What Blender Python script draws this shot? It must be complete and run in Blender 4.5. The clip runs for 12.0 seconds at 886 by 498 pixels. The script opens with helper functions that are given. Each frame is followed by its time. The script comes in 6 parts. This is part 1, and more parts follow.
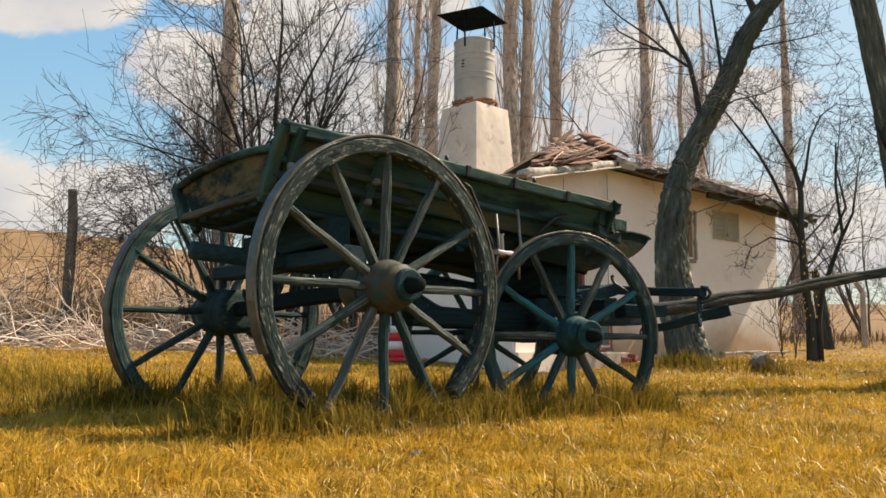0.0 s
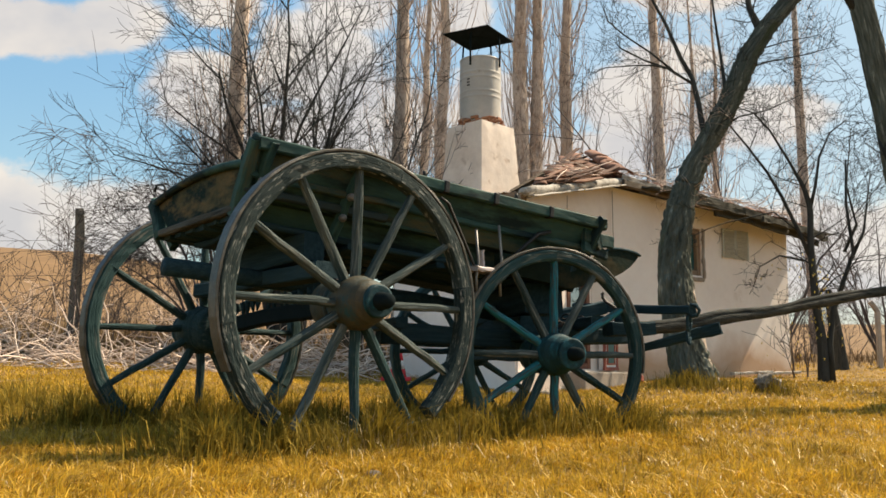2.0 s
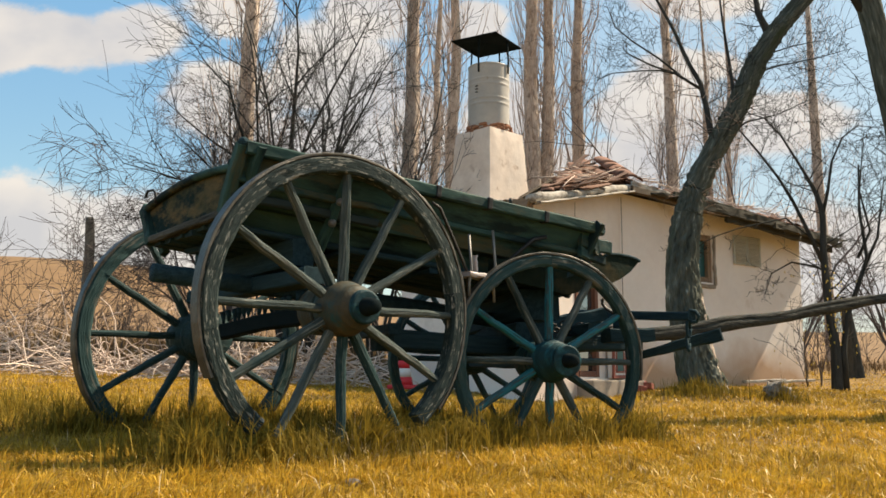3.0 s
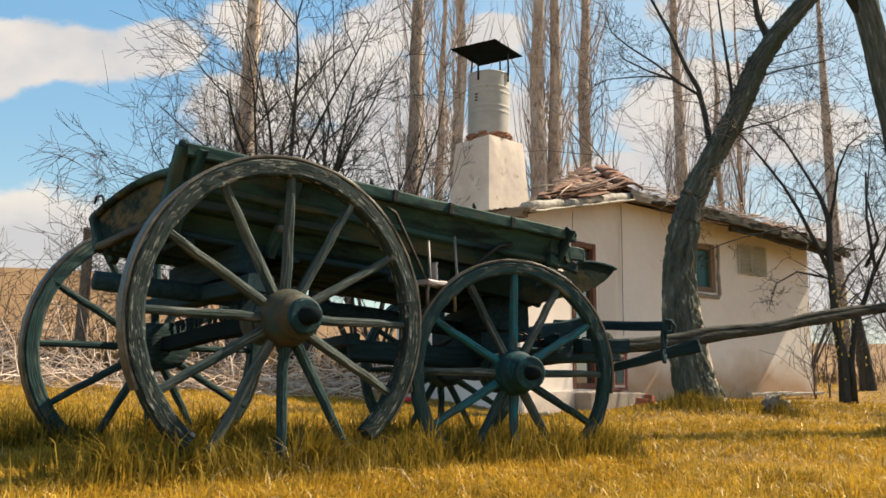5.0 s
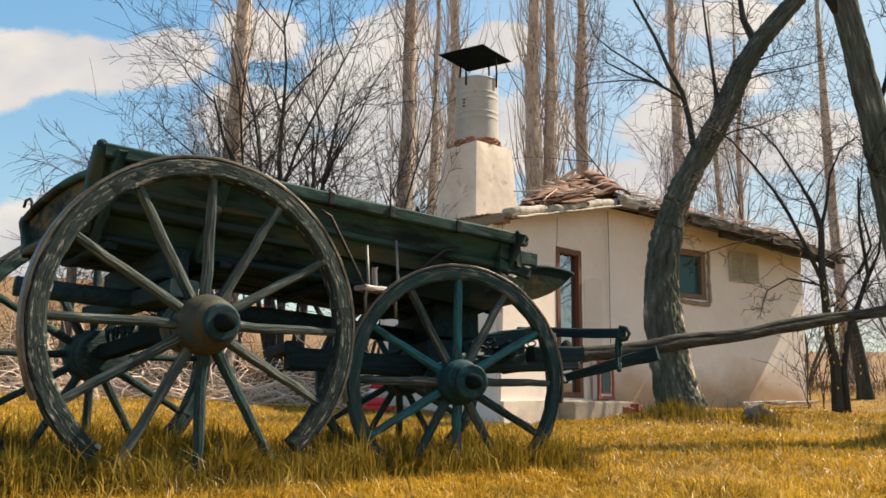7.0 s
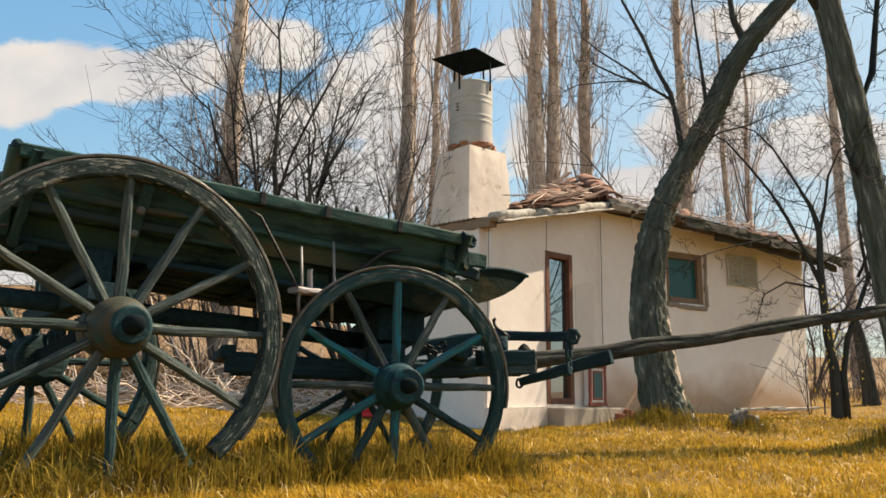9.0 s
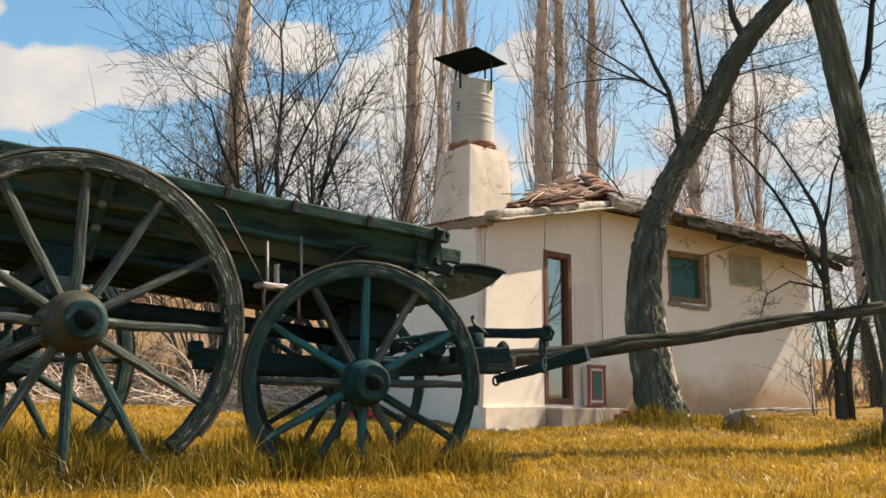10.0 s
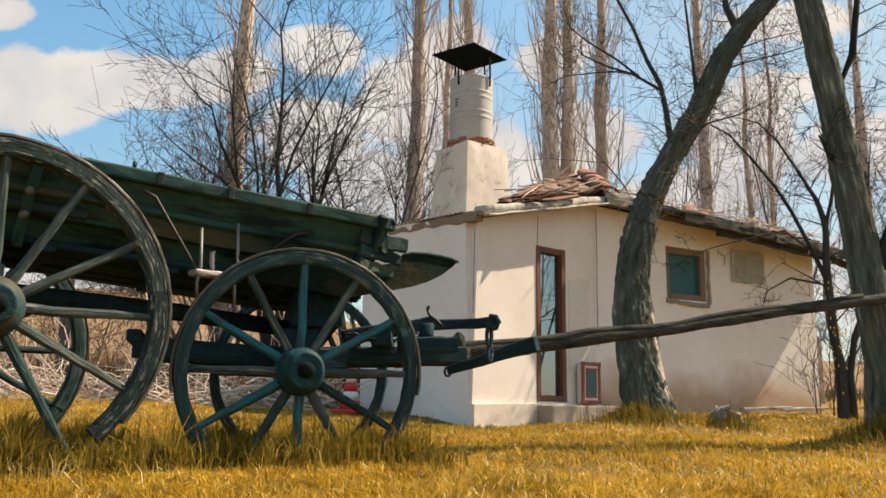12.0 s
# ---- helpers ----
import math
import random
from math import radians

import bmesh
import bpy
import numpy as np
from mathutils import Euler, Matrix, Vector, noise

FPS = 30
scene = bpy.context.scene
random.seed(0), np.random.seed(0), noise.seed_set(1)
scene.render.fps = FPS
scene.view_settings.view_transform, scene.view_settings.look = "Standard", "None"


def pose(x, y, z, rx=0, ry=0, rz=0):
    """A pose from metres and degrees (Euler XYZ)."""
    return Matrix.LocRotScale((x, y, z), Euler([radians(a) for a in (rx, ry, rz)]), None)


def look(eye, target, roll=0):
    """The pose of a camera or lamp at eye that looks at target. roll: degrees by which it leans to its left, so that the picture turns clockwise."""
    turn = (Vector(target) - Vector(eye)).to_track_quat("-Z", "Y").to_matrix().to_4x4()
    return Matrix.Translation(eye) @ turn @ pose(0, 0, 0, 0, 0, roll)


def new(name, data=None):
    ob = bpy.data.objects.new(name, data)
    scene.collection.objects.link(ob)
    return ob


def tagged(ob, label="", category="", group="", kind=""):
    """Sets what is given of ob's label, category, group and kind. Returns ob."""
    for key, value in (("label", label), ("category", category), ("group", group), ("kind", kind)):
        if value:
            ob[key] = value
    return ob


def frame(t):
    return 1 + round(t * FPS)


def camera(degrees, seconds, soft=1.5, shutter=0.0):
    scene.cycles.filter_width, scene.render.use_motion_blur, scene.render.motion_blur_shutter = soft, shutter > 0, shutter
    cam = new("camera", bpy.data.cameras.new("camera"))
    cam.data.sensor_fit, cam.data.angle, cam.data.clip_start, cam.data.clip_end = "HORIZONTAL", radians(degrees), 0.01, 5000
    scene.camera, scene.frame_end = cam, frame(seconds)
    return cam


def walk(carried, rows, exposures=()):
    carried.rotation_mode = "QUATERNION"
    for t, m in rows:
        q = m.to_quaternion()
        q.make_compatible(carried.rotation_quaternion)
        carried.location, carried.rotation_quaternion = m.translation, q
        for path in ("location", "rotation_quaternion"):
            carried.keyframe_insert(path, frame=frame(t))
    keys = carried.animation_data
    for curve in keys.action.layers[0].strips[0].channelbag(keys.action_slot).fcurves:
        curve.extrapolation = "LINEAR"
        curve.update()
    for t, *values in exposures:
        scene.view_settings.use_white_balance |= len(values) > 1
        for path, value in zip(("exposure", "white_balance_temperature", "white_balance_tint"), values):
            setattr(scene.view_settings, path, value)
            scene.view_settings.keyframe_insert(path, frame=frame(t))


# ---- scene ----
cam = camera(54.9, 12.0, soft=1.6)
PATH = [
    (0, (-0.012, 0.023, 0.286), (-0.011, 2.01, 0.509), 0.4),
    (0.5, (0.034, 0.04, 0.286), (0.028, 2.026, 0.522), 0.4),
    (1, (0.082, 0.057, 0.285), (0.067, 2.041, 0.532), 0.4),
    (1.5, (0.132, 0.07, 0.28), (0.104, 2.053, 0.539), 0.4),
    (2, (0.189, 0.094, 0.278), (0.147, 2.076, 0.547), 0.5),
    (2.5, (0.248, 0.122, 0.276), (0.186, 2.101, 0.555), 0.5),
    (3, (0.308, 0.151, 0.271), (0.228, 2.128, 0.559), 0.5),
    (5, (0.592, 0.334, 0.277), (0.47, 2.306, 0.591), 0.6),
    (5.5, (0.677, 0.373, 0.292), (0.548, 2.343, 0.611), 0.6),
    (6, (0.754, 0.425, 0.298), (0.622, 2.394, 0.622), 0.6),
    (6.5, (0.831, 0.461, 0.295), (0.693, 2.43, 0.624), 0.7),
    (7, (0.909, 0.5, 0.284), (0.767, 2.467, 0.617), 0.6),
    (9, (1.279, 0.641, 0.276), (1.094, 2.601, 0.625), 0.5),
    (9.5, (1.383, 0.679, 0.269), (1.18, 2.637, 0.619), 0.5),
    (10, (1.489, 0.72, 0.255), (1.269, 2.676, 0.608), 0.6),
    (10.5, (1.593, 0.755, 0.238), (1.358, 2.709, 0.592), 0.6),
    (11, (1.687, 0.784, 0.226), (1.438, 2.736, 0.58), 0.7),
    (11.5, (1.779, 0.814, 0.22), (1.516, 2.764, 0.575), 0.8),
    (12, (1.873, 0.845, 0.205), (1.597, 2.794, 0.561), 0.8),
]
walk(cam, [(t, look(eye, target, roll)) for t, eye, target, roll in PATH])

# ---- world, sun, exposure ----
SUN_AZ, SUN_EL = 29.0, 48.0          # degrees: azimuth from +x towards +y, height over the horizon
world = bpy.data.worlds.new("sky")
scene.world = world
world.use_nodes = True
wn, wl = world.node_tree.nodes, world.node_tree.links
wn.clear()
sky = wn.new("ShaderNodeTexSky")
sky.sky_type = "NISHITA"
sky.sun_disc = False
sky.sun_elevation, sky.sun_rotation = radians(SUN_EL), radians(90 - SUN_AZ)
sky.air_density, sky.dust_density, sky.ozone_density = 1.0, 1.0, 1.5
bg_sky, bg_cloud, mix_bg, out_w = wn.new("ShaderNodeBackground"), wn.new("ShaderNodeBackground"), wn.new("ShaderNodeMixShader"), wn.new("ShaderNodeOutputWorld")
bg_sky.inputs[1].default_value = 0.11
tc = wn.new("ShaderNodeTexCoord")
sep = wn.new("ShaderNodeSeparateXYZ")
wl.new(tc.outputs["Generated"], sep.inputs[0])


def wmath(op, a, b=None, c=None):
    n = wn.new("ShaderNodeMath")
    n.operation = op
    for k, v in enumerate((a, b, c)):
        if v is None:
            continue
        if isinstance(v, (int, float)):
            n.inputs[k].default_value = v
        else:
            wl.new(v, n.inputs[k])
    return n.outputs[0]


deep = wmath("ADD", wmath("ABSOLUTE", sep.outputs[1]), 0.03)
side, rise = wmath("DIVIDE", sep.outputs[0], deep), wmath("DIVIDE", sep.outputs[2], deep)
flat = wn.new("ShaderNodeCombineXYZ")
wl.new(side, flat.inputs[0])
wl.new(wmath("MULTIPLY", rise, 1.5), flat.inputs[1])
cn = wn.new("ShaderNodeTexNoise")
cn.inputs["Scale"].default_value, cn.inputs["Detail"].default_value, cn.inputs["Roughness"].default_value = 12.0, 9.0, 0.6
wl.new(flat.outputs[0], cn.inputs["Vector"])
# cumulus banks: middle (side, rise) and half sizes
CLOUDS = [(-0.61, 0.395, 0.1, 0.05), (-0.505, 0.395, 0.085, 0.037), (-0.415, 0.402, 0.075, 0.036), (-0.64, 0.362, 0.07, 0.034), (-0.72, 0.4, 0.09, 0.055), (-0.57, 0.165, 0.15, 0.062), (-0.43, 0.15, 0.14, 0.062), (-0.7, 0.12, 0.14, 0.07),
          (-0.134, 0.42, 0.06, 0.045), (-0.168, 0.36, 0.085, 0.07), (-0.115, 0.28, 0.105, 0.065), (-0.22, 0.25, 0.1, 0.055), (-0.008, 0.41, 0.045, 0.032), (-0.295, 0.43, 0.06, 0.035), (-0.3, 0.32, 0.08, 0.05),
          (0.205, 0.305, 0.075, 0.055), (0.34, 0.288, 0.09, 0.04), (0.15, 0.235, 0.09, 0.04), (0.42, 0.13, 0.16, 0.07), (-0.735, 0.497, 0.05, 0.026), (0.03, 0.3, 0.06, 0.05), (0.26, 0.44, 0.08, 0.025), (0.25, 0.36, 0.07, 0.02)]
mask = None
for cx, cz, rx, rz in CLOUDS:
    dx = wmath("MULTIPLY", wmath("SUBTRACT", side, cx), 1 / rx)
    dz = wmath("MULTIPLY", wmath("SUBTRACT", rise, cz), 1 / rz)
    d = wmath("SUBTRACT", 1.0, wmath("SQRT", wmath("ADD", wmath("MULTIPLY", dx, dx), wmath("MULTIPLY", dz, dz))))
    mask = d if mask is None else wmath("MAXIMUM", mask, d)
mask = wmath("MAXIMUM", wmath("MULTIPLY", mask, 1.3), -0.4)
ramp = wn.new("ShaderNodeMapRange")
ramp.interpolation_type = "SMOOTHSTEP"
ramp.inputs["From Min"].default_value, ramp.inputs["From Max"].default_value = -0.14, 0.3
wl.new(wmath("ADD", mask, wmath("MULTIPLY", wmath("SUBTRACT", cn.outputs[0], 0.5), 1.7)), ramp.inputs["Value"])
shade = wn.new("ShaderNodeValToRGB")
shade.color_ramp.elements[0].position, shade.color_ramp.elements[0].color = 0.38, (0.64, 0.66, 0.71, 1)
shade.color_ramp.elements[1].position, shade.color_ramp.elements[1].color = 0.6, (0.9, 0.87, 0.83, 1)
cn2 = wn.new("ShaderNodeTexNoise")
cn2.inputs["Scale"].default_value, cn2.inputs["Detail"].default_value = 4.5, 5.0
wl.new(flat.outputs[0], cn2.inputs["Vector"])
wl.new(cn2.outputs[0], shade.inputs[0])
wl.new(shade.outputs[0], bg_cloud.inputs[0])
bg_cloud.inputs[1].default_value = 0.5
tint = wn.new("ShaderNodeMix")
tint.data_type, tint.blend_type = "RGBA", "MULTIPLY"
tint.inputs[0].default_value = 1.0
haze = wn.new("ShaderNodeValToRGB")
haze.color_ramp.elements[0].position, haze.color_ramp.elements[0].color = 0.05, (0.76, 0.79, 0.7, 1)
haze.color_ramp.elements[1].position, haze.color_ramp.elements[1].color = 0.48, (0.68, 0.99, 1.0, 1)
wl.new(rise, haze.inputs[0])
wl.new(haze.outputs[0], tint.inputs[7])
wl.new(sky.outputs[0], tint.inputs[6])
wl.new(tint.outputs[2], bg_sky.inputs[0])
veil = wn.new("ShaderNodeMapRange")
veil.interpolation_type = "SMOOTHSTEP"
veil.inputs["From Min"].default_value, veil.inputs["From Max"].default_value, veil.inputs["To Max"].default_value = -0.3, 0.3, 0.6
wl.new(wmath("ADD", side, wmath("MULTIPLY", wmath("SUBTRACT", cn2.outputs[0], 0.5), 0.5)), veil.inputs["Value"])
bg_veil, mix_veil = wn.new("ShaderNodeBackground"), wn.new("ShaderNodeMixShader")
bg_veil.inputs[0].default_value, bg_veil.inputs[1].default_value = (0.58, 0.69, 0.77, 1), 0.46
wl.new(veil.outputs[0], mix_veil.inputs[0])
wl.new(bg_sky.outputs[0], mix_veil.inputs[1])
wl.new(bg_veil.outputs[0], mix_veil.inputs[2])
wl.new(wmath("MULTIPLY", ramp.outputs[0], 0.94), mix_bg.inputs[0])
wl.new(mix_veil.outputs[0], mix_bg.inputs[1])
wl.new(bg_cloud.outputs[0], mix_bg.inputs[2])
wl.new(mix_bg.outputs[0], out_w.inputs[0])

sun = new("sun", bpy.data.lights.new("sun", "SUN"))
sun.data.energy, sun.data.angle, sun.data.color = 4.6, radians(0.6), (1.0, 0.88, 0.7)
sa, se = radians(SUN_AZ), radians(SUN_EL)
sun.matrix_basis = look((math.cos(sa) * math.cos(se) * 40, math.sin(sa) * math.cos(se) * 40, math.sin(se) * 40), (0, 0, 0))
scene.view_settings.exposure = 0.98
scene.view_settings.use_white_balance = True
scene.view_settings.white_balance_temperature, scene.view_settings.white_balance_tint = 7150, 12


# ---- materials ----
def material(name, low, high, scale=(8, 8, 8), rough=0.8, bump=0.3, fine=60.0, spots=None, spot_at=0.6, spot_scale=5.0, metal=0.0, island=0.0, pick=0.25, spot_soft=0.08, thin=0.0, gloss=0.35, space="Object", wear=None):
    """Two scales of noise between two colours, fine relief, patches of a third colour (paint, rust, lichen) and worn places of a fourth."""
    m = bpy.data.materials.new(name)
    m.use_nodes = True
    nodes, links = m.node_tree.nodes, m.node_tree.links
    bsdf = nodes["Principled BSDF"]
    bsdf.inputs["Roughness"].default_value, bsdf.inputs["Metallic"].default_value = rough, metal
    bsdf.inputs["Specular IOR Level"].default_value = gloss
    coord, mapping = nodes.new("ShaderNodeTexCoord"), nodes.new("ShaderNodeMapping")
    links.new(coord.outputs[space], mapping.inputs["Vector"])
    mapping.inputs["Scale"].default_value = scale
    info = nodes.new("ShaderNodeObjectInfo")
    shift = nodes.new("ShaderNodeVectorMath")
    shift.operation = "ADD"
    spread = nodes.new("ShaderNodeMath")
    spread.operation = "MULTIPLY"
    spread.inputs[1].default_value = 37.0
    links.new(info.outputs["Random"], spread.inputs[0])
    links.new(mapping.outputs[0], shift.inputs[0])
    links.new(spread.outputs[0], shift.inputs[1])
    big, small = nodes.new("ShaderNodeTexNoise"), nodes.new("ShaderNodeTexNoise")
    for n, s, d in ((big, 1.0, 6.0), (small, fine / 10.0, 4.0)):
        n.inputs["Scale"].default_value, n.inputs["Detail"].default_value, n.inputs["Roughness"].default_value = s, d, 0.62
        links.new(shift.outputs[0], n.inputs["Vector"])
    add = nodes.new("ShaderNodeMath")
    add.operation = "MULTIPLY_ADD"
    add.inputs[1].default_value = 0.35
    links.new(small.outputs[0], add.inputs[0])
    links.new(big.outputs[0], add.inputs[2])
    tone = add.outputs[0]
    vary = nodes.new("ShaderNodeMath")
    vary.operation = "MULTIPLY_ADD"
    vary.inputs[1].default_value = pick
    links.new(info.outputs["Random"], vary.inputs[0])
    links.new(tone, vary.inputs[2])
    tone = vary.outputs[0]
    if island:
        geo = nodes.new("ShaderNodeNewGeometry")
        more = nodes.new("ShaderNodeMath")
        more.operation = "MULTIPLY_ADD"
        more.inputs[1].default_value = island
        links.new(geo.outputs["Random Per Island"], more.inputs[0])
        links.new(tone, more.inputs[2])
        tone = more.outputs[0]
    ramp_n = nodes.new("ShaderNodeMapRange")
    ramp_n.inputs["From Min"].default_value = 0.45
    ramp_n.inputs["From Max"].default_value = 0.9 + pick * 0.8 + island * 0.8
    links.new(tone, ramp_n.inputs["Value"])
    mixc = nodes.new("ShaderNodeMix")
    mixc.data_type = "RGBA"
    mixc.inputs[6].default_value, mixc.inputs[7].default_value = (*low, 1), (*high, 1)
    links.new(ramp_n.outputs[0], mixc.inputs[0])
    colour = mixc.outputs[2]
    if spots:
        sn = nodes.new("ShaderNodeTexNoise")
        sn.inputs["Scale"].default_value, sn.inputs["Detail"].default_value, sn.inputs["Roughness"].default_value = spot_scale, 7.0, 0.65
        links.new(shift.outputs[0], sn.inputs["Vector"])
        sm = nodes.new("ShaderNodeMapRange")
        sm.inputs["From Min"].default_value, sm.inputs["From Max"].default_value = spot_at - spot_soft, spot_at + spot_soft
        links.new(sn.outputs[0], sm.inputs["Value"])
        mix2 = nodes.new("ShaderNodeMix")
        mix2.data_type = "RGBA"
        mix2.inputs[7].default_value = (*spots, 1)
        links.new(sm.outputs[0], mix2.inputs[0])
        links.new(colour, mix2.inputs[6])
        colour = mix2.outputs[2]
    if wear:
        tint, at, size = wear
        wide = nodes.new("ShaderNodeTexNoise")
        wide.inputs["Scale"].default_value, wide.inputs["Detail"].default_value, wide.inputs["Roughness"].default_value = size, 8.0, 0.7
        far = nodes.new("ShaderNodeVectorMath")
        far.operation = "ADD"
        far.inputs[1].default_value = (11.3, 4.7, 23.1)
        links.new(shift.outputs[0], far.inputs[0])
        links.new(far.outputs[0], wide.inputs["Vector"])
        edge = nodes.new("ShaderNodeMapRange")
        edge.inputs["From Min"].default_value, edge.inputs["From Max"].default_value = at - 0.05, at + 0.07
        links.new(wide.outputs[0], edge.inputs["Value"])
        mix3 = nodes.new("ShaderNodeMix")
        mix3.data_type = "RGBA"
        mix3.inputs[7].default_value = (*tint, 1)
        links.new(edge.outputs[0], mix3.inputs[0])
        links.new(colour, mix3.inputs[6])
        colour = mix3.outputs[2]
    links.new(colour, bsdf.inputs["Base Color"])
    if bump:
        bn = nodes.new("ShaderNodeBump")
        bn.inputs["Strength"].default_value, bn.inputs["Distance"].default_value = bump, 0.012
        links.new(add.outputs[0], bn.inputs["Height"])
        links.new(bn.outputs[0], bsdf.inputs["Normal"])
    if thin:
        glow = nodes.new("ShaderNodeBsdfTranslucent")
        links.new(colour, glow.inputs["Color"])
        both = nodes.new("ShaderNodeMixShader")
        both.inputs[0].default_value = thin
        links.new(bsdf.outputs[0], both.inputs[1])
        links.new(glow.outputs[0], both.inputs[2])
        links.new(both.outputs[0], nodes["Material Output"].inputs["Surface"])
    return m


WOOD = (3, 40, 40)
M_RIM = material("weathered_rim_wood", (0.006, 0.0175, 0.0195), (0.045, 0.062, 0.06), (9, 60, 60), 0.85, 1.0, 50, spots=(0.265, 0.27, 0.245), spot_at=0.595, spot_scale=1.5, spot_soft=0.04, gloss=0.12, space="UV")
M_RIMTEAL = material("dark_teal_rim_paint", (0.006, 0.026, 0.0285), (0.036, 0.079, 0.081), (4, 40, 40), 0.75, 0.9, 50, spots=(0.13, 0.137, 0.12), spot_at=0.6, spot_scale=1.3, spot_soft=0.05, gloss=0.16, space="UV")
M_SPOKE = material("grey_spoke_wood", (0.012, 0.0255, 0.0275), (0.098, 0.12, 0.112), (4, 46, 46), 0.85, 0.9, 40, spots=(0.225, 0.24, 0.215), spot_at=0.61, spot_scale=1.2, gloss=0.15, wear=((0.014, 0.036, 0.04), 0.56, 0.5))
M_TEAL = material("worn_teal_spoke", (0.011, 0.033, 0.0374), (0.066, 0.099, 0.0968), (5, 46, 46), 0.7, 0.8, 40, spots=(0.014, 0.15, 0.19), spot_at=0.48, spot_scale=1.4, spot_soft=0.05, gloss=0.18)
# teal paint, its colour deepened with the teal cast of the shade
M_DARKTEAL = material("dark_shaded_teal_paint", (0.006, 0.023, 0.0255), (0.03, 0.068, 0.07), (5, 40, 40), 0.75, 0.8, 40, spots=(0.095, 0.112, 0.105), spot_at=0.61, spot_scale=4.0, spot_soft=0.05, gloss=0.16)
M_HUB = material("hub_wood", (0.011, 0.03, 0.031), (0.085, 0.066, 0.038), (8, 14, 8), 0.6, 0.7, 60, spots=(0.013, 0.06, 0.07), spot_at=0.57, spot_scale=0.9, gloss=0.2)
M_HUBTEAL = material("teal_hub_paint", (0.004, 0.022, 0.028), (0.013, 0.048, 0.056), (8, 20, 8), 0.6, 0.7, 60, spots=(0.016, 0.1, 0.125), spot_at=0.58, spot_scale=1.4, gloss=0.18)
M_CONCRETE = material("pale_concrete_post", (0.22, 0.19, 0.165), (0.4, 0.35, 0.3), (5, 5, 5), 0.9, 0.4, 60)
M_NOSE = material("blotched_green_nose", (0.0039, 0.0104, 0.0091), (0.0156, 0.026, 0.0169), (4, 10, 6), 0.8, 0.6, 40, spots=(0.05, 0.04, 0.018), spot_at=0.6, spot_scale=0.6, gloss=0.05)
M_FLAKE = material("roof_slab_wood", (0.045, 0.026, 0.02), (0.33, 0.185, 0.125), (4, 20, 20), 0.92, 0.8, 40, pick=0.7)
M_POST = material("grey_post_wood", (0.05, 0.045, 0.038), (0.2, 0.175, 0.14), (14, 14, 3), 0.9, 0.8, 40)
M_PEEL = material("peeled_bare_trunk_wood", (0.1, 0.078, 0.062), (0.62, 0.5, 0.4), (24, 24, 3.5), 0.9, 1.0, 30, spots=(0.06, 0.05, 0.04), spot_at=0.58, spot_scale=0.9)
M_STUMP = material("bleached_stump_wood", (0.05, 0.046, 0.04), (0.33, 0.29, 0.24), (14, 14, 6), 0.9, 1.0, 40)
M_STONE = material("pale_field_stone", (0.15, 0.125, 0.095), (0.38, 0.32, 0.25), (12, 12, 12), 0.9, 0.8, 40)
M_GREEN = material("old_green_paint", (0.005, 0.022, 0.024), (0.046, 0.105, 0.086), (2.2, 8, 8), 0.7, 0.7, 50, spots=(0.006, 0.018, 0.0195), spot_at=0.54, spot_scale=0.8, spot_soft=0.06, gloss=0.16, wear=((0.085, 0.078, 0.042), 0.59, 0.55))
M_TAIL = material("tail_board", (0.022, 0.036, 0.024), (0.17, 0.125, 0.06), (3, 7, 10), 0.85, 0.9, 40, spots=(0.008, 0.022, 0.021), spot_at=0.5, spot_scale=0.7, spot_soft=0.05, gloss=0.12, wear=((0.15, 0.105, 0.048), 0.59, 0.6))
# dark cart timber; the near-black also paints in the shade under the box
M_BLACK = material("dark_shaded_timber", (0.006, 0.02, 0.0265), (0.03, 0.063, 0.075), WOOD, 0.8, 0.6, 40, gloss=0.1)
M_IRON = material("dark_iron", (0.012, 0.013, 0.014), (0.05, 0.048, 0.045), (12, 12, 12), 0.55, 0.4, 60, metal=0.6)
M_ROD = material("bare_iron_rod", (0.07, 0.072, 0.072), (0.24, 0.235, 0.22), (12, 12, 12), 0.5, 0.3, 60, metal=0.3)
M_PLATE = material("galvanised_step_plate", (0.36, 0.32, 0.32), (0.6, 0.54, 0.53), (9, 9, 9), 0.6, 0.3, 60, metal=0.1)
# dark eave wood; the colour also carries the deep shade under the eave
M_EAVE = material("dark_shaded_eave_boards", (0.016, 0.018, 0.014), (0.09, 0.082, 0.06), (3, 20, 20), 0.92, 0.9, 40)
M_TYRE = material("worn_iron_tyre", (0.03, 0.03, 0.028), (0.14, 0.13, 0.11), (12, 12, 12), 0.5, 0.4, 60, metal=0.6)
M_POLE = material("grey_pole_wood", (0.0165, 0.0205, 0.0195), (0.122, 0.118, 0.098), (3, 14, 42), 0.85, 1.0, 40, spots=(0.013, 0.016, 0.0155), spot_at=0.58, spot_scale=0.6, gloss=0.12)
M_BARK = material("furrowed_bark", (0.008, 0.0125, 0.0105), (0.175, 0.185, 0.15), (26, 3.4, 1), 0.95, 1.0, 34, spots=(0.3, 0.3, 0.25), spot_at=0.65, spot_scale=1.0, spot_soft=0.05, gloss=0.08, space="UV", wear=((0.05, 0.06, 0.03), 0.6, 0.12))
M_BARKDARK = material("dark_bark", (0.014, 0.017, 0.0175), (0.07, 0.072, 0.068), (22, 22, 4), 0.95, 1.0, 30, gloss=0.05)
M_TWIG = material("twig_bark", (0.028, 0.028, 0.031), (0.15, 0.126, 0.119), (6, 6, 6), 0.9, 0.0, 30, island=0.5, gloss=0.05)
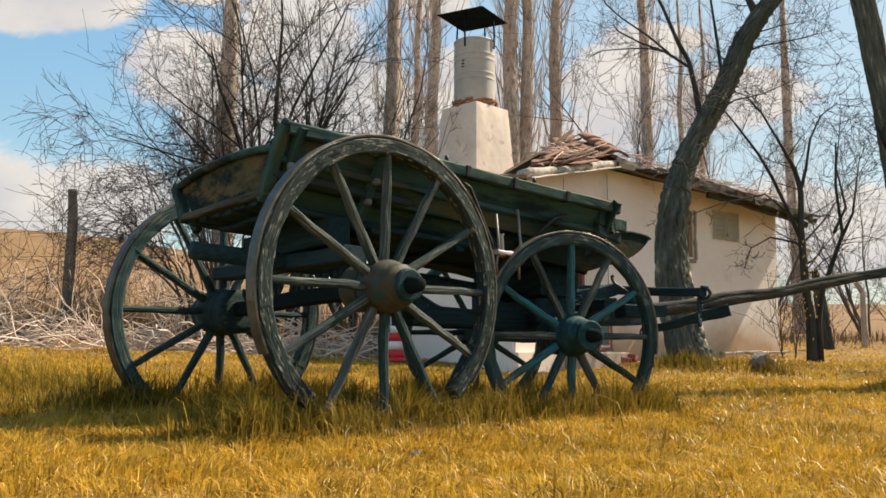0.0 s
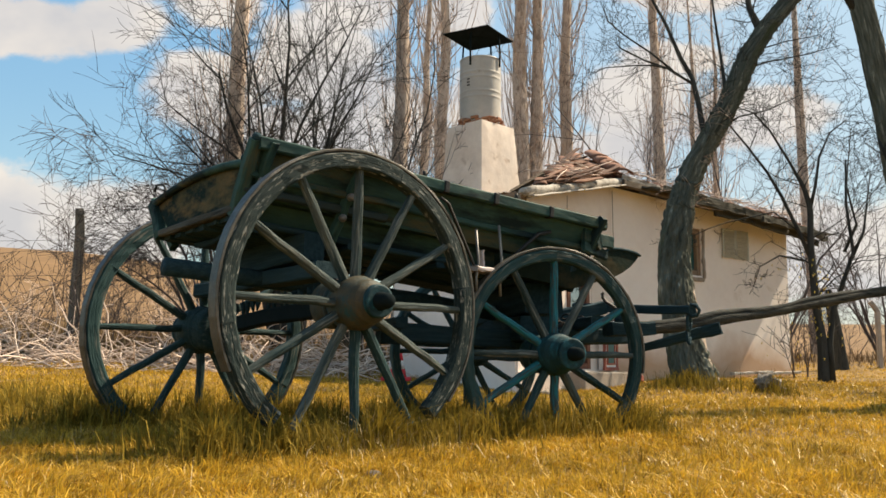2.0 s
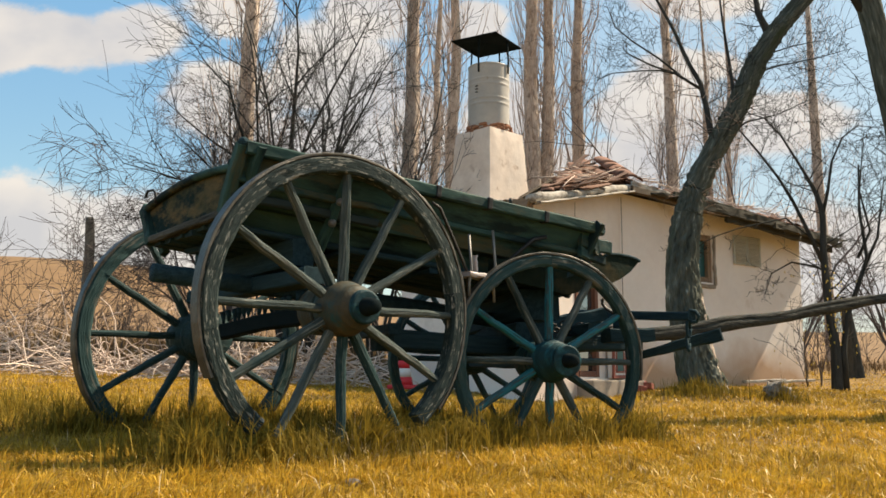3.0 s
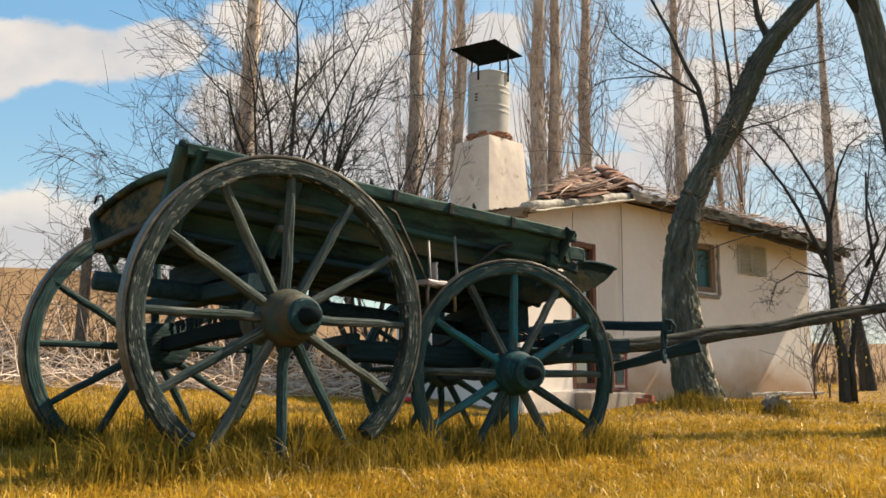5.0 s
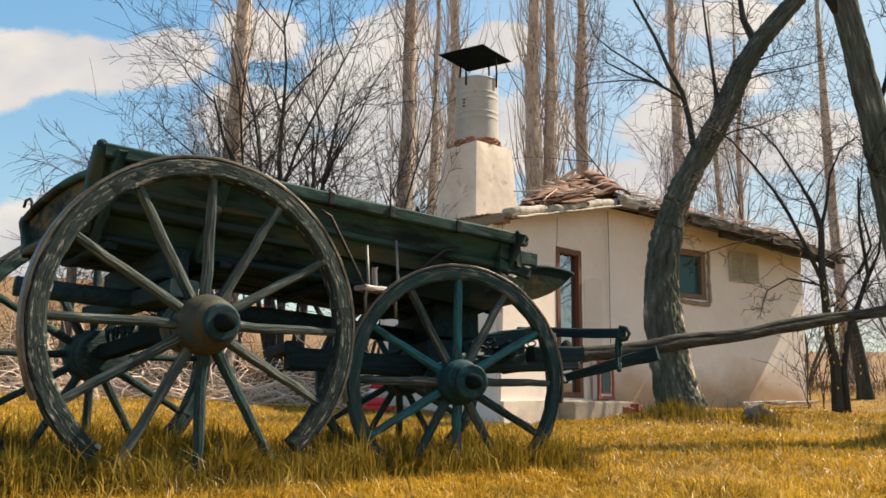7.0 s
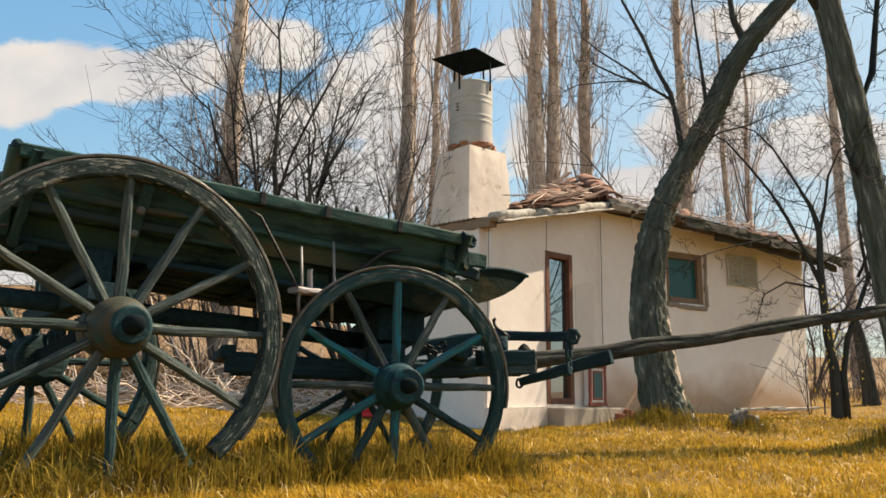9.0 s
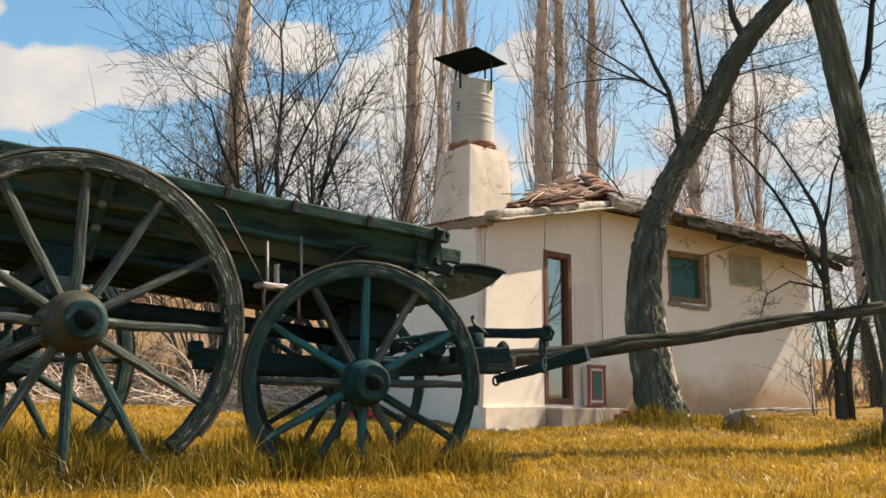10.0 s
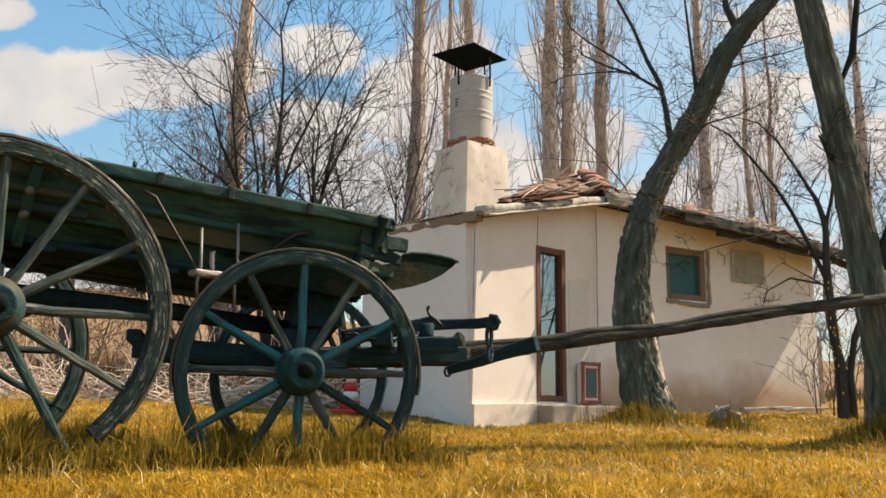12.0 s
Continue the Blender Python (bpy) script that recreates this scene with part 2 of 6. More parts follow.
M_TWIGTAN = material("tan_twig_bark", (0.2, 0.15, 0.125), (0.64, 0.5, 0.41), (6, 6, 6), 0.9, 0.0, 30, island=0.5)
M_POPLAR = material("poplar_bark", (0.24, 0.185, 0.15), (0.72, 0.6, 0.5), (8, 8, 3.5), 0.95, 1.0, 40, spots=(0.22, 0.165, 0.13), spot_at=0.57, spot_scale=1.3, spot_soft=0.06)
M_DRY = material("dry_brush_stems", (0.3, 0.22, 0.18), (0.8, 0.66, 0.56), (6, 6, 6), 0.9, 0.0, 30, island=0.6)
M_PLASTER = material("lime_plaster", (0.71, 0.625, 0.565), (0.88, 0.81, 0.755), (1.1, 1.1, 1.1), 0.9, 0.45, 90, spots=(0.62, 0.53, 0.455), spot_at=0.68, spot_scale=1.6)
M_CHIM = material("chimney_plaster", (0.56, 0.45, 0.37), (0.84, 0.73, 0.63), (2.2, 2.2, 2.2), 0.92, 0.6, 60, spots=(0.44, 0.32, 0.24), spot_at=0.66, spot_scale=1.2, spot_soft=0.05)
M_CONC = material("plinth_concrete", (0.2, 0.17, 0.14), (0.4, 0.34, 0.28), (5, 5, 5), 0.92, 0.6, 60)
M_DRUM = material("painted_drum", (0.36, 0.34, 0.31), (0.52, 0.49, 0.44), (3, 3, 3), 0.55, 0.2, 60, spots=(0.3, 0.22, 0.16), spot_at=0.72, spot_scale=2.0)
# soot black of the flue cap; on axles it stands for shade
M_CAP = material("sooty_cap_and_shaded_axle", (0.004, 0.0085, 0.0095), (0.012, 0.019, 0.021), (5, 5, 5), 0.95, 0.3, 60, gloss=0.05)
M_RUST = material("rusty_clay_bricks", (0.16, 0.06, 0.03), (0.42, 0.2, 0.11), (9, 9, 9), 0.95, 0.8, 60)
M_TILE = material("old_roof_tile", (0.05, 0.026, 0.02), (0.3, 0.15, 0.1), (9, 9, 9), 0.92, 0.7, 60, pick=0.6, spots=(0.34, 0.25, 0.2), spot_at=0.64, spot_scale=1.2)
M_TIN = material("corrugated_tin", (0.24, 0.2, 0.16), (0.5, 0.42, 0.33), (4, 4, 4), 0.6, 0.3, 60, metal=0.3, spots=(0.28, 0.14, 0.07), spot_at=0.58, spot_scale=1.0)
M_LOG = material("peeled_eave_log", (0.32, 0.295, 0.255), (0.62, 0.58, 0.52), (3, 12, 12), 0.85, 0.8, 40, spots=(0.14, 0.115, 0.09), spot_at=0.56, spot_scale=1.2)
M_BEAM = material("old_rafter_wood", (0.05, 0.04, 0.03), (0.22, 0.17, 0.12), WOOD, 0.9, 0.8, 40)
M_FRAME = material("red_brown_joinery", (0.09, 0.035, 0.022), (0.2, 0.085, 0.05), WOOD, 0.6, 0.4, 40)
M_FRAMEG = material("bare_window_wood", (0.13, 0.09, 0.06), (0.3, 0.21, 0.14), WOOD, 0.8, 0.5, 40)
M_REDPAINT = material("red_painted_wood", (0.2, 0.055, 0.04), (0.4, 0.13, 0.09), WOOD, 0.6, 0.3, 40)
M_RED = material("red_plastic", (0.5, 0.02, 0.03), (0.66, 0.04, 0.05), (5, 5, 5), 0.5, 0.05, 60)
M_WHITE = material("white_plastic", (0.62, 0.6, 0.58), (0.8, 0.78, 0.75), (5, 5, 5), 0.5, 0.05, 60)
M_SLAT = material("grey_louvre_metal", (0.36, 0.37, 0.33), (0.56, 0.57, 0.51), (6, 6, 6), 0.7, 0.2, 60)
M_SOIL = material("turf_soil", (0.1, 0.06, 0.014), (0.27, 0.16, 0.04), (3, 3, 3), 1.0, 1.0, 80, spots=(0.12, 0.078, 0.036), spot_at=0.56, spot_scale=0.12)
# the turf gives way to bare brown fields behind the yard
st = M_SOIL.node_tree
soil_b = st.nodes["Principled BSDF"]
soil_src = soil_b.inputs["Base Color"].links[0].from_socket
soil_c, soil_s = st.nodes.new("ShaderNodeTexCoord"), st.nodes.new("ShaderNodeSeparateXYZ")
st.links.new(soil_c.outputs["Object"], soil_s.inputs[0])
soil_r = st.nodes.new("ShaderNodeMapRange")
soil_r.inputs["From Min"].default_value, soil_r.inputs["From Max"].default_value = 16.5, 21.0
st.links.new(soil_s.outputs[1], soil_r.inputs["Value"])
soil_n = st.nodes.new("ShaderNodeTexNoise")
soil_n.inputs["Scale"].default_value, soil_n.inputs["Detail"].default_value, soil_n.inputs["Roughness"].default_value = 0.3, 12.0, 0.7
st.links.new(soil_c.outputs["Object"], soil_n.inputs["Vector"])
soil_f = st.nodes.new("ShaderNodeMix")
soil_f.data_type = "RGBA"
soil_f.inputs[6].default_value, soil_f.inputs[7].default_value = (0.075, 0.044, 0.02, 1), (0.3, 0.175, 0.075, 1)
st.links.new(soil_n.outputs[0], soil_f.inputs[0])
soil_m = st.nodes.new("ShaderNodeMix")
soil_m.data_type = "RGBA"
st.links.new(soil_r.outputs[0], soil_m.inputs[0])
st.links.new(soil_src, soil_m.inputs[6])
st.links.new(soil_f.outputs[2], soil_m.inputs[7])
st.links.new(soil_m.outputs[2], soil_b.inputs["Base Color"])
M_GRASS = material("golden_grass", (0.07, 0.042, 0.005), (0.76, 0.47, 0.056), (1.3, 1.3, 1.3), 0.42, 0.0, 40, island=0.8, pick=0.0, thin=0.36, gloss=0.25)
# tuft olive is kept dark to carry the shade about the cart
M_TUFT = material("shade_olive_tuft", (0.026, 0.029, 0.008), (0.37, 0.25, 0.036), (0.9, 0.9, 0.9), 0.7, 0.0, 30, island=0.75, pick=0.0, thin=0.32, gloss=0.1)
M_WEED = material("brown_dead_weeds", (0.05, 0.035, 0.02), (0.26, 0.17, 0.08), (3, 3, 3), 0.9, 0.0, 30, island=0.5)
M_STRAW = material("dry_straw", (0.34, 0.25, 0.12), (0.66, 0.53, 0.32), (3, 3, 3), 0.8, 0.0, 30, island=0.5)
M_BLOSSOM = material("yellow_buds", (0.5, 0.36, 0.04), (0.75, 0.55, 0.08), (5, 5, 5), 0.7, 0.0, 30, island=0.4)


def glass_material(name, tint, rough, ior, level):
    m = bpy.data.materials.new(name)
    m.use_nodes = True
    b = m.node_tree.nodes["Principled BSDF"]
    b.inputs["Base Color"].default_value = (*tint, 1)
    b.inputs["Roughness"].default_value = rough
    b.inputs["IOR"].default_value = ior
    b.inputs["Specular IOR Level"].default_value = level
    return m


M_GLASS = glass_material("dark_window_glass", (0.03, 0.045, 0.05), 0.015, 2.2, 0.9)
M_GLASSTEAL = glass_material("teal_window_glass", (0.02, 0.1, 0.105), 0.3, 1.5, 0.4)


# ---- building helpers ----
def smooth01(v, a, b):
    k = np.clip((v - a) / (b - a), 0, 1)
    return k * k * (3 - 2 * k)


def ground_z(x, y):
    """Height of the ground: nearly level at the cart, rising to the house and on to the far hill."""
    x, y = np.asarray(x, float), np.asarray(y, float)
    z = -0.10 + 0.0255 * np.clip(y - 4.3, 0, 5.1) + 0.033 * np.clip(y - 9.4, 0, 5.6)
    z = z - 0.015 * np.clip(x, -2, 4) + 0.03 * np.clip(-x - 1.5, 0, 5) * smooth01(y, 6, 11)
    slope = 0.06 + 0.1 / (1 + np.exp(np.clip((x + 30) / 12, -30, 30)))
    z = z + slope * np.clip(y - 15, 0, 105)
    for mx, my, mh, mr in ((2.6, 9.15, 0.12, 0.4), (4.05, 7.3, 0.14, 0.45), (3.3, 9.0, 0.06, 0.35), (2.0, 8.6, 0.04, 0.7), (3.0, 7.6, 0.03, 0.6), (-0.3, 3.8, 0.03, 0.5), (0.9, 10.15, -0.11, 1.0), (1.75, 10.95, -0.06, 0.8)):
        z = z + mh * np.exp(-((x - mx) ** 2 + (y - my) ** 2) / (mr * mr))
    z = z + 0.018 * np.sin(x * 1.7 + 0.6 * y) * np.sin(y * 1.3 - 0.4 * x) + 0.012 * np.sin(x * 4.1) * np.sin(y * 3.7)
    return z


def gz(x, y):
    return float(ground_z(x, y))


def empty(name, x=0.0, y=0.0, z=0.0):
    ob = new(name)
    ob.empty_display_size = 0.1
    ob.matrix_basis = Matrix.Translation((x, y, z))
    return ob


def hang(ob, parent, world_matrix=None):
    """Parent ob so that its own matrix stays its place in the world."""
    ob.matrix_basis = world_matrix if world_matrix is not None else Matrix()
    if parent is not None:
        ob.parent = parent
        ob.matrix_parent_inverse = parent.matrix_basis.inverted()
    return ob


def mesh_of(name, verts, faces, mat, smooth=True):
    me = bpy.data.meshes.new(name)
    me.from_pydata([tuple(v) for v in verts], [], faces)
    me.materials.append(mat)
    if smooth:
        me.polygons.foreach_set("use_smooth", [True] * len(me.polygons))
    me.update()
    return me


def part(name, data, parent, m=None, label=""):
    ob = new(name, data)
    hang(ob, parent, m)
    return tagged(ob, label) if label else ob


class Tubes:
    """Many tapered tubes gathered into one mesh."""

    def __init__(self):
        self.v, self.f = [], []

    def add(self, pts, radii, sides=4, cap=True):
        pts = [Vector(p) for p in pts]
        n = len(pts)
        start = len(self.v)
        ref = Vector((0.31, 0.22, 0.93))
        for i, p in enumerate(pts):
            t = (pts[min(i + 1, n - 1)] - pts[max(i - 1, 0)])
            t = t.normalized() if t.length > 1e-9 else Vector((0, 0, 1))
            a = t.cross(ref)
            if a.length < 0.05:
                a = t.cross(Vector((1, 0, 0)))
            a.normalize()
            b = t.cross(a)
            for k in range(sides):
                w = 2 * math.pi * k / sides
                self.v.append(p + (a * math.cos(w) + b * math.sin(w)) * radii[i])
        for i in range(n - 1):
            for k in range(sides):
                q = (k + 1) % sides
                s = start + i * sides
                self.f.append((s + k, s + q, s + sides + q, s + sides + k))
        if cap:
            self.f.append(tuple(start + (n - 1) * sides + k for k in range(sides)))
            self.f.append(tuple(start + k for k in reversed(range(sides))))

    def mesh(self, name, mat):
        return mesh_of(name, self.v, self.f, mat)


def section(w, h, c):
    """A chamfered rectangle, as (y, z) pairs."""
    a, b = w / 2, h / 2
    return [(-a + c, -b), (a - c, -b), (a, -b + c), (a, b - c), (a - c, b), (-a + c, b), (-a, b - c), (-a, -b + c)]


def timber_mesh(name, length, w, h, mat, seed=0, taper=(1.0, 1.0), segs=6, wear=0.004, chamfer=0.008, bow=0.0):
    """A worn squared timber along local x, from 0 to length."""
    rng = random.Random(seed)
    v, f = [], []
    for i in range(segs + 1):
        k = i / segs
        s = taper[0] + (taper[1] - taper[0]) * k
        dz = bow * 4 * k * (1 - k)
        jy, jz = rng.uniform(-wear, wear), rng.uniform(-wear, wear)
        for y, z in section(w * s, h * s, min(chamfer, w * s * 0.3, h * s * 0.3)):
            v.append((length * k + rng.uniform(-wear, wear) * (i in (0, segs)), y + jy + rng.uniform(-wear, wear) * 0.5, z + dz + jz + rng.uniform(-wear, wear) * 0.5))
    for i in range(segs):
        for k in range(8):
            q = (k + 1) % 8
            f.append((i * 8 + k, i * 8 + q, i * 8 + 8 + q, i * 8 + 8 + k))
    f.append(tuple(reversed(range(8))))
    f.append(tuple(range(segs * 8, segs * 8 + 8)))
    return mesh_of(name, v, f, mat, smooth=False)


def along(p0, p1, up=(0, 0, 1)):
    """The pose with its x axis from p0 to p1 and its z axis near up."""
    p0, p1 = Vector(p0), Vector(p1)
    x = (p1 - p0).normalized()
    y = Vector(up).cross(x).normalized()
    z = x.cross(y)
    m = Matrix((x, y, z)).transposed().to_4x4()
    m.translation = p0
    return m


def timber(name, p0, p1, w, h, mat, parent, seed=0, up=(0, 0, 1), label="", **kw):
    length = (Vector(p1) - Vector(p0)).length
    return part(name, timber_mesh(name, length, w, h, mat, seed, **kw), parent, along(p0, p1, up), label)


def rod(name, pts, r, mat, parent, sides=8, label="", taper=None):
    t = Tubes()
    t.add(pts, [r * (1 if taper is None else 1 + (taper - 1) * i / (len(pts) - 1)) for i in range(len(pts))], sides)
    return part(name, t.mesh(name, mat), parent, None, label)


def lathe_mesh(name, profile, mat, sides=24, smooth=True):
    """A turned solid round local y: profile of (y, radius)."""
    v, f = [], []
    for y, r in profile:
        for k in range(sides):
            a = 2 * math.pi * k / sides
            v.append((math.cos(a) * r, y, math.sin(a) * r))
    for i in range(len(profile) - 1):
        for k in range(sides):
            q = (k + 1) % sides
            f.append((i * sides + k, i * sides + sides + k, i * sides + sides + q, i * sides + q))
    f.append(tuple(range(sides)))
    f.append(tuple(reversed(range((len(profile) - 1) * sides, len(profile) * sides))))
    return mesh_of(name, v, f, mat, smooth)


def prism_mesh(name, corners, thick, mat, smooth=False):
    """A slab: corner points of one face, pushed back along its normal by thick."""
    c = [Vector(p) for p in corners]
    n = (c[1] - c[0]).cross(c[2] - c[0]).normalized() * -thick
    k = len(c)
    v = c + [p + n for p in c]
    f = [tuple(range(k)), tuple(reversed(range(k, 2 * k)))]
    f += [(i, i + k, (i + 1) % k + k, (i + 1) % k) for i in range(k)]
    return mesh_of(name, v, f, mat, smooth)


def box_mesh(name, sx, sy, sz, mat, bevel=0.006):
    """A bevelled block, middle of its base at the origin."""
    bm = bmesh.new()
    bmesh.ops.create_cube(bm, size=1.0)
    for v in bm.verts:
        v.co = Vector((v.co.x * sx, v.co.y * sy, (v.co.z + 0.5) * sz))
    if bevel:
        bmesh.ops.bevel(bm, geom=bm.edges[:], offset=bevel, segments=2, affect="EDGES", profile=0.6)
    me = bpy.data.meshes.new(name)
    bm.to_mesh(me)
    bm.free()
    me.materials.append(mat)
    return me


# ---- ground: one sheet to the horizon ----
def spaced(lo, hi, core_lo, core_hi, step, grow=1.22):
    xs = list(np.arange(core_lo, core_hi + step / 2, step))
    d = step
    while xs[-1] < hi:
        d *= grow
        xs.append(xs[-1] + d)
    d = step
    while xs[0] > lo:
        d *= grow
        xs.insert(0, xs[0] - d)
    return np.array(xs)


gx, gy = spaced(-2500, 2500, -9, 10, 0.2), spaced(-2500, 2500, 1.5, 16, 0.2)
GX, GY = np.meshgrid(gx, gy)
GZ = ground_z(GX, GY)
nx, ny = len(gx), len(gy)
gv = np.stack([GX, GY, GZ], -1).reshape(-1, 3)
gf = [(j * nx + i, j * nx + i + 1, (j + 1) * nx + i + 1, (j + 1) * nx + i) for j in range(ny - 1) for i in range(nx - 1)]
ground = part("ground", mesh_of("ground", gv, gf, M_SOIL), None)
tagged(ground, "golden yellow turf rising to a far bare hill", "ground", kind="structure")

# ---- the farm cart ----
cart = empty("farm_cart", -0.2, 4.8, gz(-0.2, 4.8))
tagged(cart, "old dark green wooden farm cart standing in tall grass", "cart")


def arc_mesh(name, r0, r1, width, half, mat, seed=0, segs=12, wear=0.003, chamfer=0.01):
    """A curved felloe: its middle on local +z, grain along x, the axle along y."""
    rng = random.Random(seed)
    v, f, flat_uv = [], [], []
    for i in range(segs + 1):
        a = radians(-half + 2 * half * i / segs)
        for y, z in section(width, r1 - r0, chamfer):
            r = (r0 + r1) / 2 + z + rng.uniform(-wear, wear)
            v.append((math.sin(a) * r, y + rng.uniform(-wear, wear), math.cos(a) * r))
            flat_uv.append((a * r1, z + y * 0.6))
    for i in range(segs):
        for k in range(8):
            q = (k + 1) % 8
            f.append((i * 8 + k, i * 8 + 8 + k, i * 8 + 8 + q, i * 8 + q))
    f.append(tuple(range(8)))
    f.append(tuple(reversed(range(segs * 8, segs * 8 + 8))))
    me = mesh_of(name, v, f, mat, smooth=False)
    grain = me.uv_layers.new(name="grain")
    for loop in me.loops:
        grain.data[loop.index].uv = flat_uv[loop.vertex_index]
    return me


def wheel(center, heading, R, depth, width, felloes, spoke_mats, rim_mat, hub_mat, tyre, out=-1, hub_r=0.105, lean=0.0, label="", skip=(), nose=0.72):
    """A twelve-spoked wheel. felloes: (first, last) angles in degrees; out: the side of the axle that faces outwards."""
    W = pose(*center, lean, 0, heading)
    if out > 0:
        W = W @ pose(0, 0, 0, 0, 0, 180)
    o = hub_r
    prof = [(-0.1, o * 0.25), (-0.105, o * (nose - 0.18)), (-0.165, o * (nose - 0.14)), (-0.172, o * (nose - 0.12)), (-0.17, o * nose), (-0.125, o * (nose + 0.06)), (-0.12, o * 0.8), (-0.112, o * 0.84), (-0.07, o * 0.9), (-0.065, o * 0.96), (-0.03, o * 1.06), (0.03, o * 1.06), (0.07, o * 0.98), (0.075, o * 0.96), (0.16, o * 0.98), (0.21, o * 0.95), (0.215, o * 0.6)]
    hub = part("wheel", lathe_mesh("wheel_hub", prof, hub_mat, 28), cart, W, label)
    part("hub_band", lathe_mesh("hub_band", [(-0.173, o * (nose - 0.06)), (-0.173, o * (nose + 0.03)), (-0.15, o * (nose + 0.05)), (-0.15, o * (nose - 0.04))], M_HUBTEAL, 28), hub, W)
    part("hub_band", lathe_mesh("hub_band", [(0.078, o * 0.9), (0.078, o * 1.01), (0.105, o * 0.99), (0.105, o * 0.9)], hub_mat, 28), hub, W)
    # black colour paints in the dark of the hub's hollow
    part("axle_end", lathe_mesh("axle_end", [(-0.25, 0.006), (-0.248, o * 0.14), (-0.242, o * 0.24), (-0.225, o * 0.3), (-0.18, o * 0.35), (-0.15, o * 0.37), (-0.104, o * 0.4)], M_CAP, 18), hub, W)
    rim_in = R - depth
    lengths = rim_in - 0.065 + 0.02
    meshes = {m: [timber_mesh("spoke", lengths, 0.036, 0.046, m, s, taper=(1.15, 0.85), segs=7, wear=0.003, chamfer=0.012) for s in (1, 2, 3)] for m in set(spoke_mats)}
    for k in range(12):
        if k in skip:
            continue
        a = radians(90 + 30 * k)
        p0 = Vector((math.cos(a) * 0.065, 0.012, math.sin(a) * 0.065))
        p1 = Vector((math.cos(a) * rim_in, 0.0, math.sin(a) * rim_in))
        part("spoke", meshes[spoke_mats[k]][k % 3], hub, W @ along(p0, p1, (0, 1, 0)))
    for n, (a0, a1) in enumerate(felloes):
        half, mid = (a1 - a0) / 2 - 0.04, (a0 + a1) / 2
        part("felloe", arc_mesh("felloe", rim_in, R - 0.008, width, half, rim_mat, 10 + n), hub, W @ pose(0, 0, 0, 0, 90 - mid, 0))
    if tyre:
        t0, t1 = tyre
        part("tyre", arc_mesh("tyre", R - 0.008, R + 0.006, width * 0.92, (t1 - t0) / 2, M_TYRE, 4, segs=40, wear=0.001, chamfer=0.003), hub, W @ pose(0, 0, 0, 0, 90 - (t0 + t1) / 2, 0), "thin worn iron tyre")
    return hub


full = [(30 + 60 * k, 90 + 60 * k) for k in range(6)]
S, T, D = M_SPOKE, M_TEAL, M_DARKTEAL
wheel((-0.262, 3.78, 0.539), 42, 0.668, 0.08, 0.07, [(-50, 10), (10, 70), (70, 130), (130, 190), (190, 231)], [S, S, S, S, S, S, D, D, S, S, S, S], M_RIM, M_HUB, (-40, 206), -1, 0.112, nose=0.6, label="large weathered rear wheel with a broken rim")
# far wheels get the deepened teal, shade included in the colour
wheel((-1.28, 4.92, 0.462), 45, 0.668, 0.08, 0.07, full, [D] * 12, M_RIMTEAL, M_DARKTEAL, (-90, 270), 1, 0.128, label="large rear wheel in teal deepened for shade")
wheel((0.688, 4.632, 0.338), 26, 0.562, 0.07, 0.06, full, [T, S, T, S, T, D, T, S, D, S, T, S], M_RIMTEAL, M_HUBTEAL, (-10, 190), -1, 0.105, label="smaller front wheel with faded teal spokes")
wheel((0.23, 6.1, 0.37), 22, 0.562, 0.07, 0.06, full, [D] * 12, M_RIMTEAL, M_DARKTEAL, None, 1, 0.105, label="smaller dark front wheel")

def lerp_pt(a, b, k):
    return Vector(a) + (Vector(b) - Vector(a)) * k


# axles, bolsters, reach pole and front carriage
# rear axle coloured black to stay in shade below the box
timber("axle", (-0.36, 3.89, 0.535), (-1.18, 4.81, 0.47), 0.07, 0.075, M_CAP, cart, 1)
timber("bolster", (-0.42, 3.96, 0.7), (-1.27, 4.89, 0.675), 0.12, 0.075, M_BLACK, cart, 2)
timber("bolster", (-0.5, 4.04, 0.82), (-1.05, 4.66, 0.79), 0.11, 0.13, M_BLACK, cart, 3)
fringe = Tubes()
rng = random.Random(3)
for i in range(16):
    p = lerp_pt((-0.42, 3.96, 0.64), (-1.12, 4.74, 0.58), (i + rng.uniform(0, 0.6)) / 16)
    fringe.add([p, p + Vector((rng.uniform(-0.01, 0.01), 0, -0.03)), p + Vector((rng.uniform(-0.015, 0.015), 0, -rng.uniform(0.05, 0.1)))], [0.016, 0.013, 0.004], 6)
for i in range(12):
    p = lerp_pt((0.6, 4.9, 0.42), (0.34, 5.8, 0.42), (i + rng.uniform(0, 0.6)) / 12)
    fringe.add([p, p + Vector((0, rng.uniform(-0.01, 0.01), -0.03)), p + Vector((0, rng.uniform(-0.015, 0.015), -rng.uniform(0.05, 0.09)))], [0.014, 0.012, 0.004], 6)
tagged(part("ragged_fringe", fringe.mesh("ragged_fringe", M_BLACK), cart), "ragged dark strips hanging under the bolsters", kind="stuff")
rod("reach_pole", [(-1.19, 4.005, 0.72), (-0.77, 4.355, 0.69), (-0.1, 4.905, 0.645), (0.5, 5.4, 0.58)], 0.045, M_BLACK, cart, 10)
timber("axle", (0.64, 4.72, 0.35), (0.27, 6.0, 0.37), 0.1, 0.11, M_BLACK, cart, 5)
timber("bolster", (0.61, 4.86, 0.48), (0.32, 5.86, 0.48), 0.18, 0.14, M_BLACK, cart, 6)
timber("bolster", (0.66, 4.96, 0.66), (0.3, 5.86, 0.6), 0.24, 0.17, M_BLACK, cart, 7)
